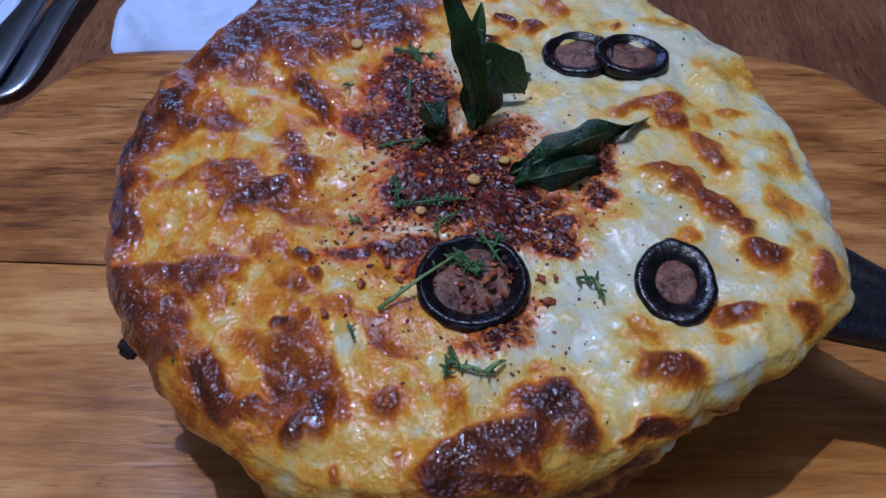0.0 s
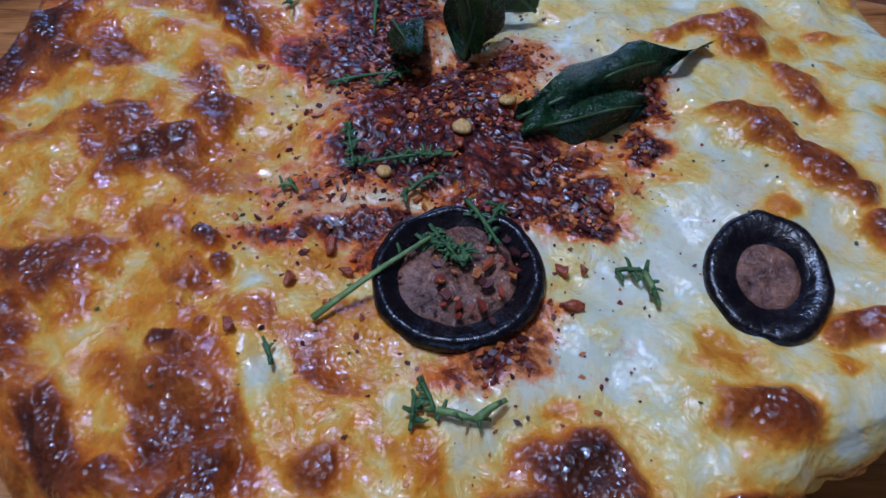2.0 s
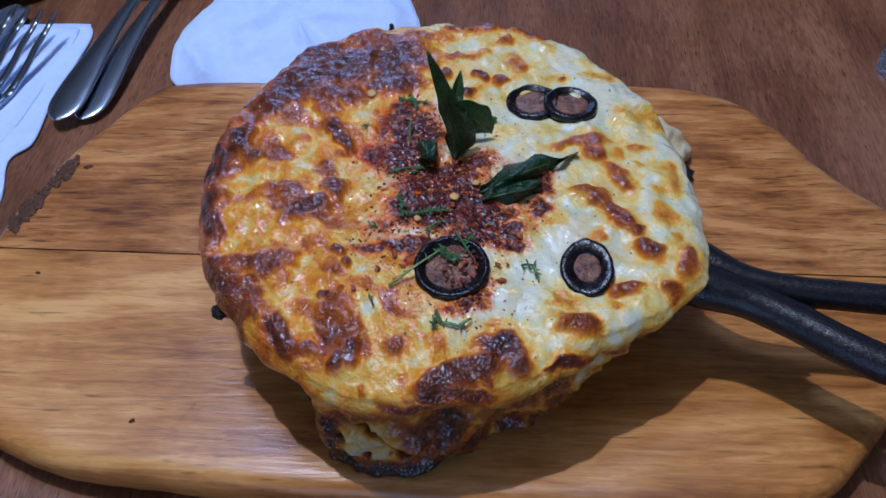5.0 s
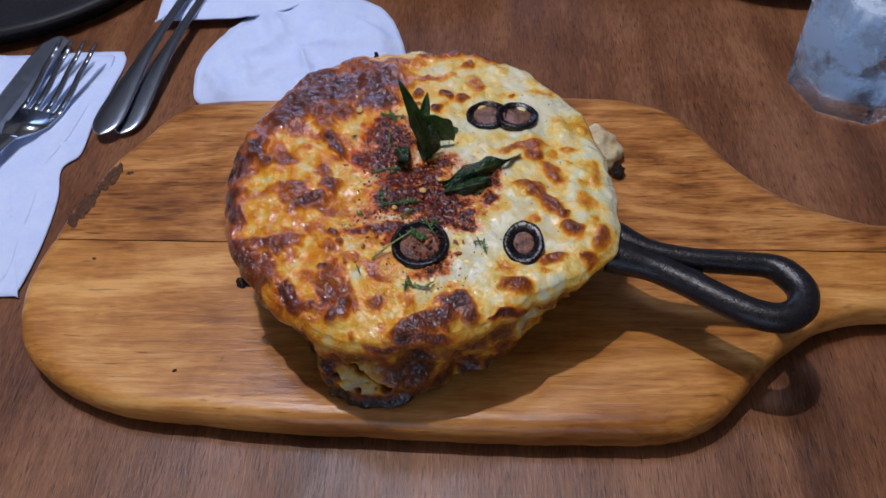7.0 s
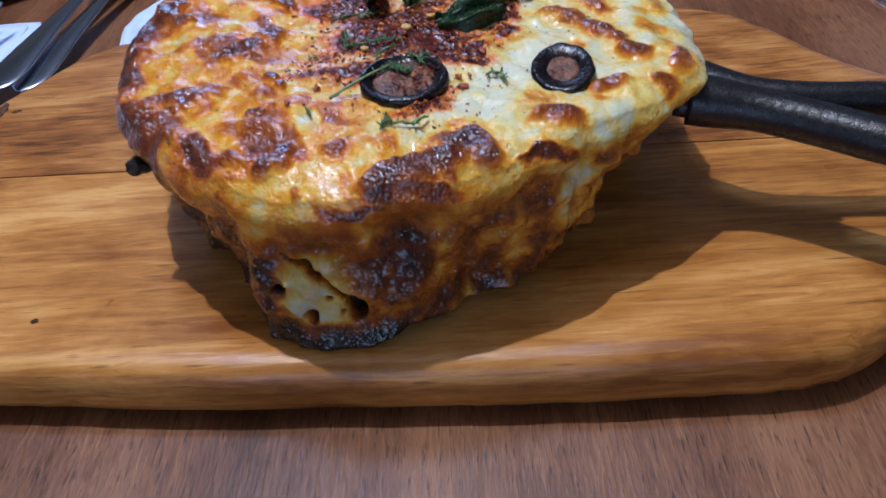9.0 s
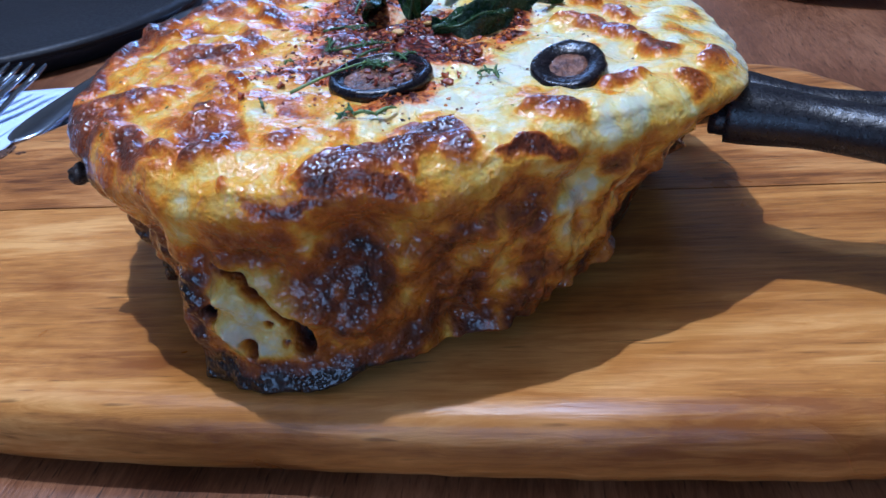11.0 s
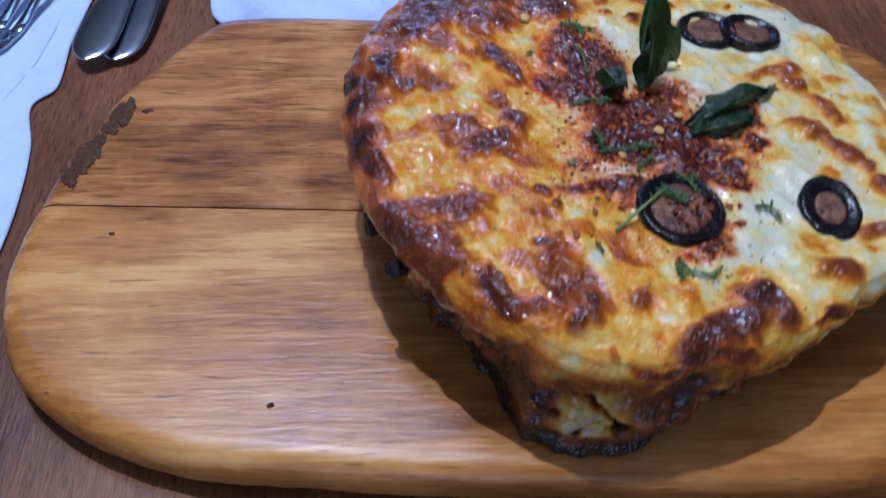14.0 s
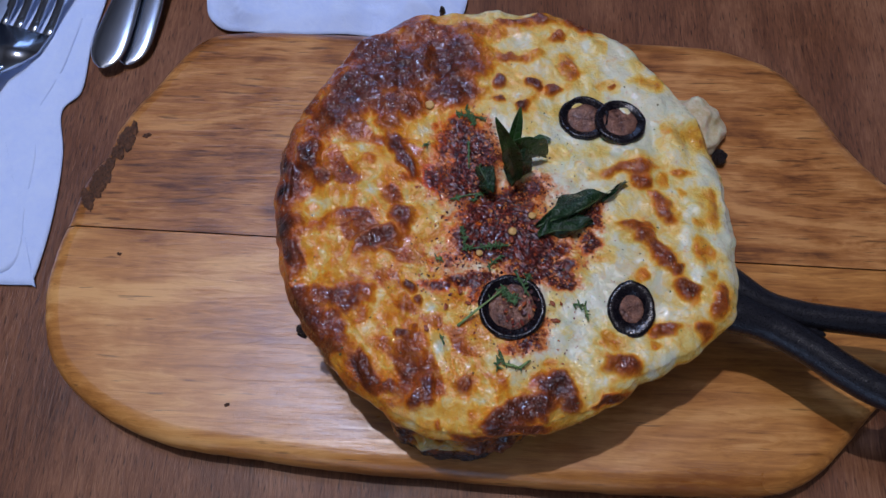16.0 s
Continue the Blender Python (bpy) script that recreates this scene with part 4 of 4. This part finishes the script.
def island(name, stops, rough):
    n = Nodes(name)
    g = n.nt.nodes.new("ShaderNodeNewGeometry")
    col = n.ramp(g.outputs["Random Per Island"], stops)
    f = n.noise(n.coords(), 900.0, 3.0)
    col = n.mix(n.value(f, 0.4, 0.65, 0.0, 0.6), col, (0.05, 0.008, 0.006))
    return n.done(col, rough, n.bump(f, 0.4, 0.0004))


CHILI = island("chili_mix", [(0.0, (0.030, 0.006, 0.008)), (0.34, (0.12, 0.016, 0.009)), (0.62, (0.36, 0.050, 0.014)), (0.88, (0.68, 0.22, 0.035))], 0.5)
FLECK = island("herb_fleck_mix", [(0.0, (0.03, 0.06, 0.015)), (0.6, (0.07, 0.12, 0.03)), (1.0, (0.13, 0.16, 0.06))], 0.6)


def spicy(x, y):
    return np.clip(spots(x, y, HEAPS, 0.8), 0, 1) ** 1.3 * smooth(-0.35, 0.4, vnoise(x + 0.5 * y, y, 0.006, 4))


def strewn(x, y):
    d = np.hypot((x - 0.004) / 0.042, (y - 0.140) / 0.055)
    return 0.25 * smooth(1.25, 0.3, d)


scatter("chili_flakes", "crushed red chili flakes heaped on the cheese", "chili flakes", 2000, (0.0002, 0.0011), CHILI, 3, spicy)
scatter("chili_dusting", "red chili flakes caught on an olive slice", "chili flakes", 230, (0.0003, 0.0015), CHILI, 8, lambda x, y: smooth(0.0115, 0.0070, np.hypot(x - 0.0055, y - 0.1185)) * smooth(-0.012, 0.004, x - 0.004 + 0.3 * (y - 0.1185)), lift=0.0019)
scatter("chili_specks", "fine red chili specks strewn over the cheese", "chili flakes", 650, (0.0002, 0.0008), CHILI, 4, strewn)
scatter("herb_flecks", "fine dried green herb flecks strewn over the cheese", "herb flecks", 220, (0.0002, 0.0007), FLECK, 5, lambda x, y: 0.15 + 0.5 * spicy(x, y))

for k, (x, y, r, label) in enumerate(((-0.0290, 0.2050, 0.0019, "pale round chili seed on burnt cheese"), (0.0055, 0.1485, 0.0017, "orange chili seed on dark spice"),
                                      (-0.0070, 0.1400, 0.0014, "pale chili seed among spice"), (0.0130, 0.1555, 0.0016, "orange chili flake with seed"))):
    prof = [(1e-5, 0.0006), (r * 0.5, 0.0006), (r * 0.85, 0.0004), (r, 0.0), (r * 0.8, -0.0004), (1e-5, -0.0005)]
    ob = mesh_part("chili_seed", grid_mesh("chili_seed", lathe(prof, 18, 0.12, k), len(prof), 18, caps=False), SEED)
    ob.matrix_world = pose(x, y, surface(x, y) + 0.0009, 8, 5 * k, 40 * k)
    tagged(ob, label, "seed", group="chili seeds")


FLAKES_AT = [(0.013, 0.149), (0.005, 0.145), (-0.014, 0.125), (-0.011, 0.12), (0.021, 0.121), (0.024, 0.121), (0.028, 0.132), (0.022, 0.114), (0.008, 0.12), (-0.019, 0.118), (0.035, 0.142), (-0.026, 0.109)]


def big_flake(x, y, size, seed):
    rnd = random.Random(seed)
    n = 9
    rad = [rnd.uniform(0.6, 1.1) for _ in range(n)]
    verts = []
    for h, shrink in ((0.00045, 0.8), (0.0002, 1.0), (-0.0003, 0.9)):
        for k in range(n):
            a = 2 * math.pi * k / n
            verts.append((size * rad[k] * shrink * math.cos(a), size * 0.55 * rad[k] * shrink * math.sin(a), h + 0.0004 * math.sin(2 * a)))
    ob = mesh_part("chili_flake", grid_mesh("chili_flake", verts, 3, n), FLAKE)
    ob.matrix_world = pose(x, y, surface(x, y) + 0.0008, rnd.uniform(-14, 14), rnd.uniform(-14, 14), rnd.uniform(0, 180))
    return tagged(ob, "single large red chili flake on the cheese", "chili flake", group="large chili flakes")


for k, (x, y) in enumerate(FLAKES_AT):
    big_flake(x, y, 0.0012 + 0.0009 * ((k * 7) % 5) / 4, 40 + k)


def crumb(x, y, z, size, label, seed):
    bm = bmesh.new()
    bmesh.ops.create_icosphere(bm, subdivisions=3, radius=1)
    for v in bm.verts:
        w = 1 + 0.45 * noise.noise(v.co * 1.7 + Vector((seed, 0, 0))) + 0.2 * noise.noise(v.co * 5 + Vector((0, seed, 0)))
        v.co = Vector((v.co.x * size[0], v.co.y * size[1], v.co.z * size[2])) * w
    ob = part("burnt_crumb", bm, CHAR)
    ob.location = (x, y, z)
    return tagged(ob, label, "crumb", group="burnt crumbs")


def crust_piece():
    bm = bmesh.new()
    bmesh.ops.create_icosphere(bm, subdivisions=5, radius=1)
    for v in bm.verts:
        w = 1 + 0.30 * noise.noise(v.co * 1.5 + Vector((4, 0, 0))) + 0.12 * noise.noise(v.co * 3 + Vector((0, 7, 0)))
        v.co = Vector((v.co.x * 0.0135, v.co.y * 0.0155, v.co.z * 0.0080)) * w
    ob = part("crust_piece", bm, CRUST)
    ob.matrix_world = pose(0.0925, 0.2265, TOP + 0.0072, 0, 10, -20)
    return tagged(ob, "pale toasted piece of crust spilled beside the skillet", "crust")


crust_piece()
crumb(0.1050, 0.2135, 0.0250, (0.0032, 0.0040, 0.0030), "charred corner of the spilled crust", 4)
crumb(-0.0745, 0.1120, 0.0605, (0.0036, 0.0026, 0.0026), "black burnt cheese drip on the rim", 1)
crumb(-0.0262, 0.2600, 0.0690, (0.0012, 0.0012, 0.0032), "small black burnt shard on the rim", 2)
crumb(-0.0815, 0.1345, 0.0540, (0.0030, 0.0030, 0.0050), "charred knob on the crust edge", 3)

BARK = simple("bark", (0.035, 0.016, 0.009), (0.24, 0.100, 0.040), 300, (0.5, 0.8), 0.8, 0.0015)


def mark(name, label, x, y, rx, ry, turn, material, seed, high=0.0007):
    prof = [(1e-5, high), (0.5, high), (0.85, high * 0.6), (1.0, 0.0), (0.9, -0.0004), (1e-5, -0.0004)]
    verts = [(v[0] * rx, v[1] * ry, v[2]) for v in lathe(prof, 28, 0.35, seed)]
    ob = mesh_part(name, grid_mesh(name, verts, len(prof), 28, caps=False), material)
    ob.matrix_world = pose(x, y, TOP, 0, 0, turn)
    return tagged(ob, label, "mark", group="marks on the board")


mark("crumb", "tiny dark crumb stuck to the board", -0.1125, 0.0895, 0.0011, 0.0009, 20, BARK, 1)
mark("knot", "small dark pin knot in the board", -0.1700, 0.2195, 0.0022, 0.0013, 10, BARK, 2, 0.0003)
mark("knot", "small dark pin knot in the board", -0.1720, 0.1570, 0.0011, 0.0008, 0, BARK, 3, 0.0003)
rnd = random.Random(5)
for k in range(44):
    u = rnd.random()
    mark("bark_chip", "dark rough bark clinging to the board's edge", -0.1790 - 0.0160 * u + rnd.uniform(0.0002, 0.0038), 0.2240 - 0.042 * u, rnd.uniform(0.0010, 0.0030), rnd.uniform(0.0022, 0.0050), rnd.uniform(0, 40), BARK, 10 + k, 0.00035)

# ---- tableware round the board ----


def sheet(name, outline, z, thick, wave, size, seed, parent=None, label="", rise=0.0):
    """A soft paper sheet with a smooth outline and gentle folds."""
    line = spline(outline, 8)
    n = len(line)
    c = sum(line, Vector()) / n
    rows, verts = 26, []
    for side in (1, -1):
        seq = range(1, rows + 1) if side == 1 else range(rows, 0, -1)
        for i in seq:
            s = i / rows
            for p in line:
                q = c + (p - c) * s
                h = wave * (0.5 + 0.5 * float(vnoise(q.x, q.y, size, seed))) + 0.35 * wave * (0.5 + 0.5 * float(vnoise(q.x + q.y, q.y - q.x, size * 0.35, seed + 1)))
                h = h + 0.7 * wave * (1 - abs(float(vnoise(q.x + 0.4 * q.y, q.y * 0.6, size * 0.9, seed + 2)))) ** 4
                h = h * (1 - 0.55 * smooth(0.8, 1.0, s)) + rise * (1 - s)
                verts.append((q.x, q.y, z + h + (thick if side == 1 else 0.0)))
    me = grid_mesh(name, verts, rows * 2, n)
    ob = mesh_part(name, me, PAPER, parent)
    return tagged(ob, label, "napkin", group="paper napkins") if label else ob


napkin = empty("napkin", "folded white paper napkin under a fork and knife", "napkin", group="paper napkins")
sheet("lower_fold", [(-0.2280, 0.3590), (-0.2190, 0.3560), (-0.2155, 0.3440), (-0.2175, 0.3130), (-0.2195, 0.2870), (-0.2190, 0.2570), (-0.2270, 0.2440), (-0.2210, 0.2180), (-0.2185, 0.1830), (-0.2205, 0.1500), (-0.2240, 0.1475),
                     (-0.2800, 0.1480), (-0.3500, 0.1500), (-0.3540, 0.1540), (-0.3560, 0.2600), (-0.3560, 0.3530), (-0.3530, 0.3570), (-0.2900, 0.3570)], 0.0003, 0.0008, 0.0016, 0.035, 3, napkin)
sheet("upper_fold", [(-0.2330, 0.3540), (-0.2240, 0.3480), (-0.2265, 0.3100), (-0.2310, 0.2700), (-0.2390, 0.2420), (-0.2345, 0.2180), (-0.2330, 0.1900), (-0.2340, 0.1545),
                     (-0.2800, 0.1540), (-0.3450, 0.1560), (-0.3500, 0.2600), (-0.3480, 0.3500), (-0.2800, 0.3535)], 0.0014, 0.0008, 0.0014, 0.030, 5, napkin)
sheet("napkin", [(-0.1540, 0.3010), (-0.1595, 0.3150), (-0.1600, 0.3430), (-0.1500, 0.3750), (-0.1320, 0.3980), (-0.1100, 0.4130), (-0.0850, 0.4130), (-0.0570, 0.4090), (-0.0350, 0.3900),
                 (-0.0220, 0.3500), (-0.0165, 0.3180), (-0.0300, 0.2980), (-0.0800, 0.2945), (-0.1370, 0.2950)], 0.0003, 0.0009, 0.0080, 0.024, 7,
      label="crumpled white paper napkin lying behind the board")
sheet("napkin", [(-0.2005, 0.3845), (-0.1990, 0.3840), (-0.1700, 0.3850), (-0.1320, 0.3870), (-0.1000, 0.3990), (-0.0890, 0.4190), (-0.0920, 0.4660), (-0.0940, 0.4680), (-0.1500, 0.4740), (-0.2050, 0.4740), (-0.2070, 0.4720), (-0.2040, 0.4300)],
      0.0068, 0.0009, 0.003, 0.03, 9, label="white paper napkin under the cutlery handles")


def utensil(name, label, stations, material, group, at, angle, tilt=0.0):
    """A flat metal thing along y: stations of (y, half width, height, thickness)."""
    rows = spline([(s[0], s[1], s[2]) for s in stations], 6, closed=False)
    thick = np.interp([p.x for p in rows], [s[0] for s in stations], [s[3] for s in stations])
    cols, verts = 16, []
    for p, th in zip(rows, thick):
        for k in range(cols):
            a = 2 * math.pi * k / cols
            c, s = math.cos(a), math.sin(a)
            x = p.y * math.copysign(abs(c) ** 0.7, c)
            verts.append((x, p.x, p.z + th * 0.5 * math.copysign(abs(s) ** 0.8, s) * (1 - 0.35 * c * c)))
    thing = empty(name, label, "cutlery", group=group)
    mesh_part("handle", grid_mesh("handle", verts, len(rows), cols), material, thing)
    thing.matrix_world = pose(*at, tilt, 0, angle)
    return thing


HANDLE = [(0.000, 0.0015, 0.0035, 0.0016), (0.004, 0.0066, 0.0036, 0.0026), (0.012, 0.0096, 0.0040, 0.0032), (0.028, 0.0094, 0.0052, 0.0036), (0.055, 0.0066, 0.0068, 0.0036),
          (0.090, 0.0040, 0.0078, 0.0034), (0.130, 0.0034, 0.0070, 0.0032), (0.150, 0.0042, 0.0055, 0.0028)]


def spoon_bowl(thing):
    rows, cols, verts = 14, 24, []
    for layer in (0.0, -0.0009):
        for i in range(rows):
            s = (i + 0.05) / (rows - 1)
            for k in range(cols):
                a = 2 * math.pi * k / cols
                y = 0.173 + 0.026 * s * math.sin(a)
                x = 0.0175 * s * math.cos(a) * (1 - 0.12 * math.sin(a))
                verts.append((x, y, 0.0085 - 0.0075 * (1 - s * s) + layer))
    n = rows * cols
    order = verts[:n] + [v for i in range(rows - 1, -1, -1) for v in verts[n + i * cols:n + (i + 1) * cols]]
    mesh_part("bowl", grid_mesh("bowl", order, rows * 2, cols), STEEL, thing)


def fork_head(thing, y0=0.150):
    bm = bmesh.new()

    def slab(points, z, th):
        lo = [bm.verts.new((x, y, z(y) - th / 2)) for x, y in points]
        hi = [bm.verts.new((x, y, z(y) + th / 2)) for x, y in points]
        bm.faces.new(hi)
        bm.faces.new(lo[::-1])
        m = len(points)
        for i in range(m):
            bm.faces.new((lo[i], lo[(i + 1) % m], hi[(i + 1) % m], hi[i]))

    def z(y):
        t = (y - y0) / 0.075
        return 0.0048 - 0.004 * math.sin(math.pi * min(1, t * 1.25)) + 0.014 * max(0, t - 0.25) ** 2
    edge = [(-0.0040, y0 - 0.002), (-0.0085, y0 + 0.007), (-0.0118, y0 + 0.016), (-0.0125, y0 + 0.028)]
    for a, b in zip(edge, edge[1:]):
        slab([(a[0], a[1]), (-a[0], a[1]), (-b[0], b[1]), (b[0], b[1])], z, 0.0019)
    bmesh.ops.remove_doubles(bm, verts=bm.verts[:], dist=1e-6)
    head = part("head", bm, STEEL, thing)
    for k in range(4):
        bm = bmesh.new()
        cx, w = -0.0105 + 0.0070 * k, 0.0020
        for i in range(9):
            ya, yb = y0 + 0.0275 + i * 0.0064, y0 + 0.0275 + (i + 1) * 0.0064
            wa, wb = w * (1 - 0.05 * i) * (0.45 if i == 9 else 1), w * (1 - 0.05 * (i + 1)) * (0.5 if i == 8 else 1)
            slab([(cx - wa, ya), (cx + wa, ya), (cx + wb, yb), (cx - wb, yb)], z, 0.0019)
        bmesh.ops.remove_doubles(bm, verts=bm.verts[:], dist=1e-6)
        bmesh.ops.bevel(bm, geom=bm.edges[:], offset=0.0004, segments=1, affect="EDGES")
        part("tine", bm, STEEL, head)


DIR = math.degrees(math.atan2(-(-0.172 + 0.199), 0.425 - 0.275))
spoon = utensil("spoon", "steel spoon lying with its handle towards the board", HANDLE, STEEL, "cutlery", (-0.2080, 0.2675, 0.0042), DIR, 1.5)
spoon_bowl(spoon)
second = utensil("fork", "steel fork nested beside a spoon", HANDLE, STEEL, "cutlery", (-0.1975, 0.2725, 0.0002), DIR - 0.5, 1.8)
fork_head(second)
fork = utensil("fork", "steel fork with four tines lying on a napkin", HANDLE, STEEL, "cutlery", (-0.3020, 0.1200, 0.0050), -15.0)
fork_head(fork)
fork.matrix_world = fork.matrix_world @ Matrix.Diagonal((1.28, 1.0, 1.0, 1.0))


def table_knife():
    thing = empty("table_knife", "steel table knife lying under a fork on a napkin", "knife", group="cutlery")
    rows = [(0.0, 0.0095, 0.0022), (0.03, 0.0098, 0.0022), (0.07, 0.0102, 0.0020), (0.10, 0.0102, 0.0018), (0.115, 0.0092, 0.0016), (0.1225, 0.0065, 0.0014), (0.1255, 0.0020, 0.0010)]
    verts = []
    for y, w, th in rows:
        for x, z in ((-w, 0.0), (-w * 0.8, th * 0.5), (w * 0.55, th * 0.35), (w, 0.0), (w * 0.55, -th * 0.35), (-w * 0.8, -th * 0.5)):
            verts.append((x + (0.0025 if y > 0.12 else 0), y, z))
    mesh_part("blade", grid_mesh("blade", verts, len(rows), 6), BLADE, thing, smooth=False)
    verts = []
    for y, w, th in ((-0.110, 0.003, 0.003), (-0.106, 0.0085, 0.006), (-0.06, 0.0095, 0.0075), (-0.01, 0.0070, 0.006), (0.002, 0.0055, 0.004)):
        for k in range(12):
            a = 2 * math.pi * k / 12
            verts.append((w * math.cos(a), y, th / 2 * math.sin(a) + 0.0008))
    mesh_part("handle", grid_mesh("handle", verts, 5, 12), STEEL, thing)
    thing.matrix_world = pose(-0.2870, 0.2450, 0.0080, 0, 0, -9)
    return thing


table_knife()


def tumbler():
    thing = empty("tumbler", "clear octagonal glass tumbler of water, wet with condensation, reflections coloured in", "glass", (0.2620, 0.3100, 0))
    sides, per = 8, 6

    def ring(r, z, facet):
        out = []
        for s in range(sides):
            for k in range(per):
                a = 2 * math.pi * (s + k / per) / sides + 0.733
                rr = r * (math.cos(math.pi / sides) / math.cos((k / per - 0.5) * 2 * math.pi / sides)) if facet else r
                out.append((rr * math.cos(a), rr * math.sin(a), z))
        return out
    rows = [ring(0.030, 0.0006, True), ring(0.0365, 0.0006, True), ring(0.0395, 0.0035, True), ring(0.0402, 0.012, True), ring(0.0410, 0.060, True), ring(0.0425, 0.092, False), ring(0.0420, 0.0945, False),
            ring(0.0402, 0.0945, False), ring(0.0395, 0.092, False), ring(0.0368, 0.060, False), ring(0.0345, 0.016, False), ring(0.030, 0.0125, False), ring(0.001, 0.0120, False)]
    glass = mesh_part("body", grid_mesh("body", [v for r in rows for v in r], len(rows), sides * per), GLASS, thing, smooth=False)
    glass.visible_shadow = False
    rows = [ring(0.001, 0.0122, False), ring(0.0299, 0.0127, False), ring(0.0344, 0.0162, False), ring(0.0372, 0.068, False), ring(0.001, 0.068, False)]
    ob = mesh_part("water", grid_mesh("water", [v for r in rows for v in r], len(rows), sides * per), WATER, thing, smooth=False)
    ob.visible_shadow = False
    # assumed ice, added so that the upper glass turns out bright
    for x, y, z, turn in ((-0.014, -0.012, 0.060, 20), (0.013, -0.013, 0.057, 55), (-0.013, 0.014, 0.058, 80), (0.015, 0.012, 0.061, 10), (0.0, 0.0, 0.042, 35)):
        cube = part("ice_cube", box_bm(-0.0115, -0.0115, -0.0105, 0.0115, 0.0115, 0.0105, 0.003), ICE, thing, "assumed cloudy ice cube, added to whiten the glass")
        cube.matrix_local = pose(x, y, z, 9, -7, turn)
    return thing


tumbler()


def dish(name, label, category, at, prof, material, part_name):
    thing = empty(name, label, category, at)
    mesh_part(part_name, grid_mesh(part_name, lathe(prof, 96), len(prof), 96), material, thing)
    return thing


R0 = 0.140
pan = dish("black_pan", "round black pan with a low raised rim, standing on the table", "pan", (-0.340, 0.498, 0.0),
           [(1e-4, 0.0), (0.126, 0.0), (0.130, 0.001), (0.133, 0.008), (R0 - 0.006, 0.0135), (R0 - 0.010, 0.0150), (0.124, 0.012), (0.112, 0.005), (1e-4, 0.004)], BLACK, "body")
rim = [(R0 - 0.006 + 0.006 * math.cos(k * math.pi / 6), 0.0145 + 0.0035 * math.sin(k * math.pi / 6)) for k in range(13)]
mesh_part("rim", grid_mesh("rim", lathe(rim, 96), len(rim), 96, caps=False), BLACK, pan, "thick rolled black rim")
CHINA = simple("white_china", (0.66, 0.70, 0.78), (0.70, 0.74, 0.82), 30, (0.12, 0.2), 0.05, 0.0003)
dish("plate", "white china plate on the far side of the table", "plate", (0.262, 0.5065, 0.0),
     [(1e-4, 0.0), (0.065, 0.0), (0.070, 0.002), (0.110, 0.009), (0.116, 0.0115), (0.117, 0.013), (0.115, 0.0135), (0.080, 0.0065), (0.066, 0.004), (1e-4, 0.0035)], CHINA, "body")
menu = part("menu_folder", box_bm(-0.047, 0, 0, 0.047, 0.13, 0.014, 0.002), MAROON)
menu.matrix_world = pose(-0.003, 0.424, 0.0, 0, 0, 5)
tagged(menu, "dark red menu folder lying on the table", "menu")
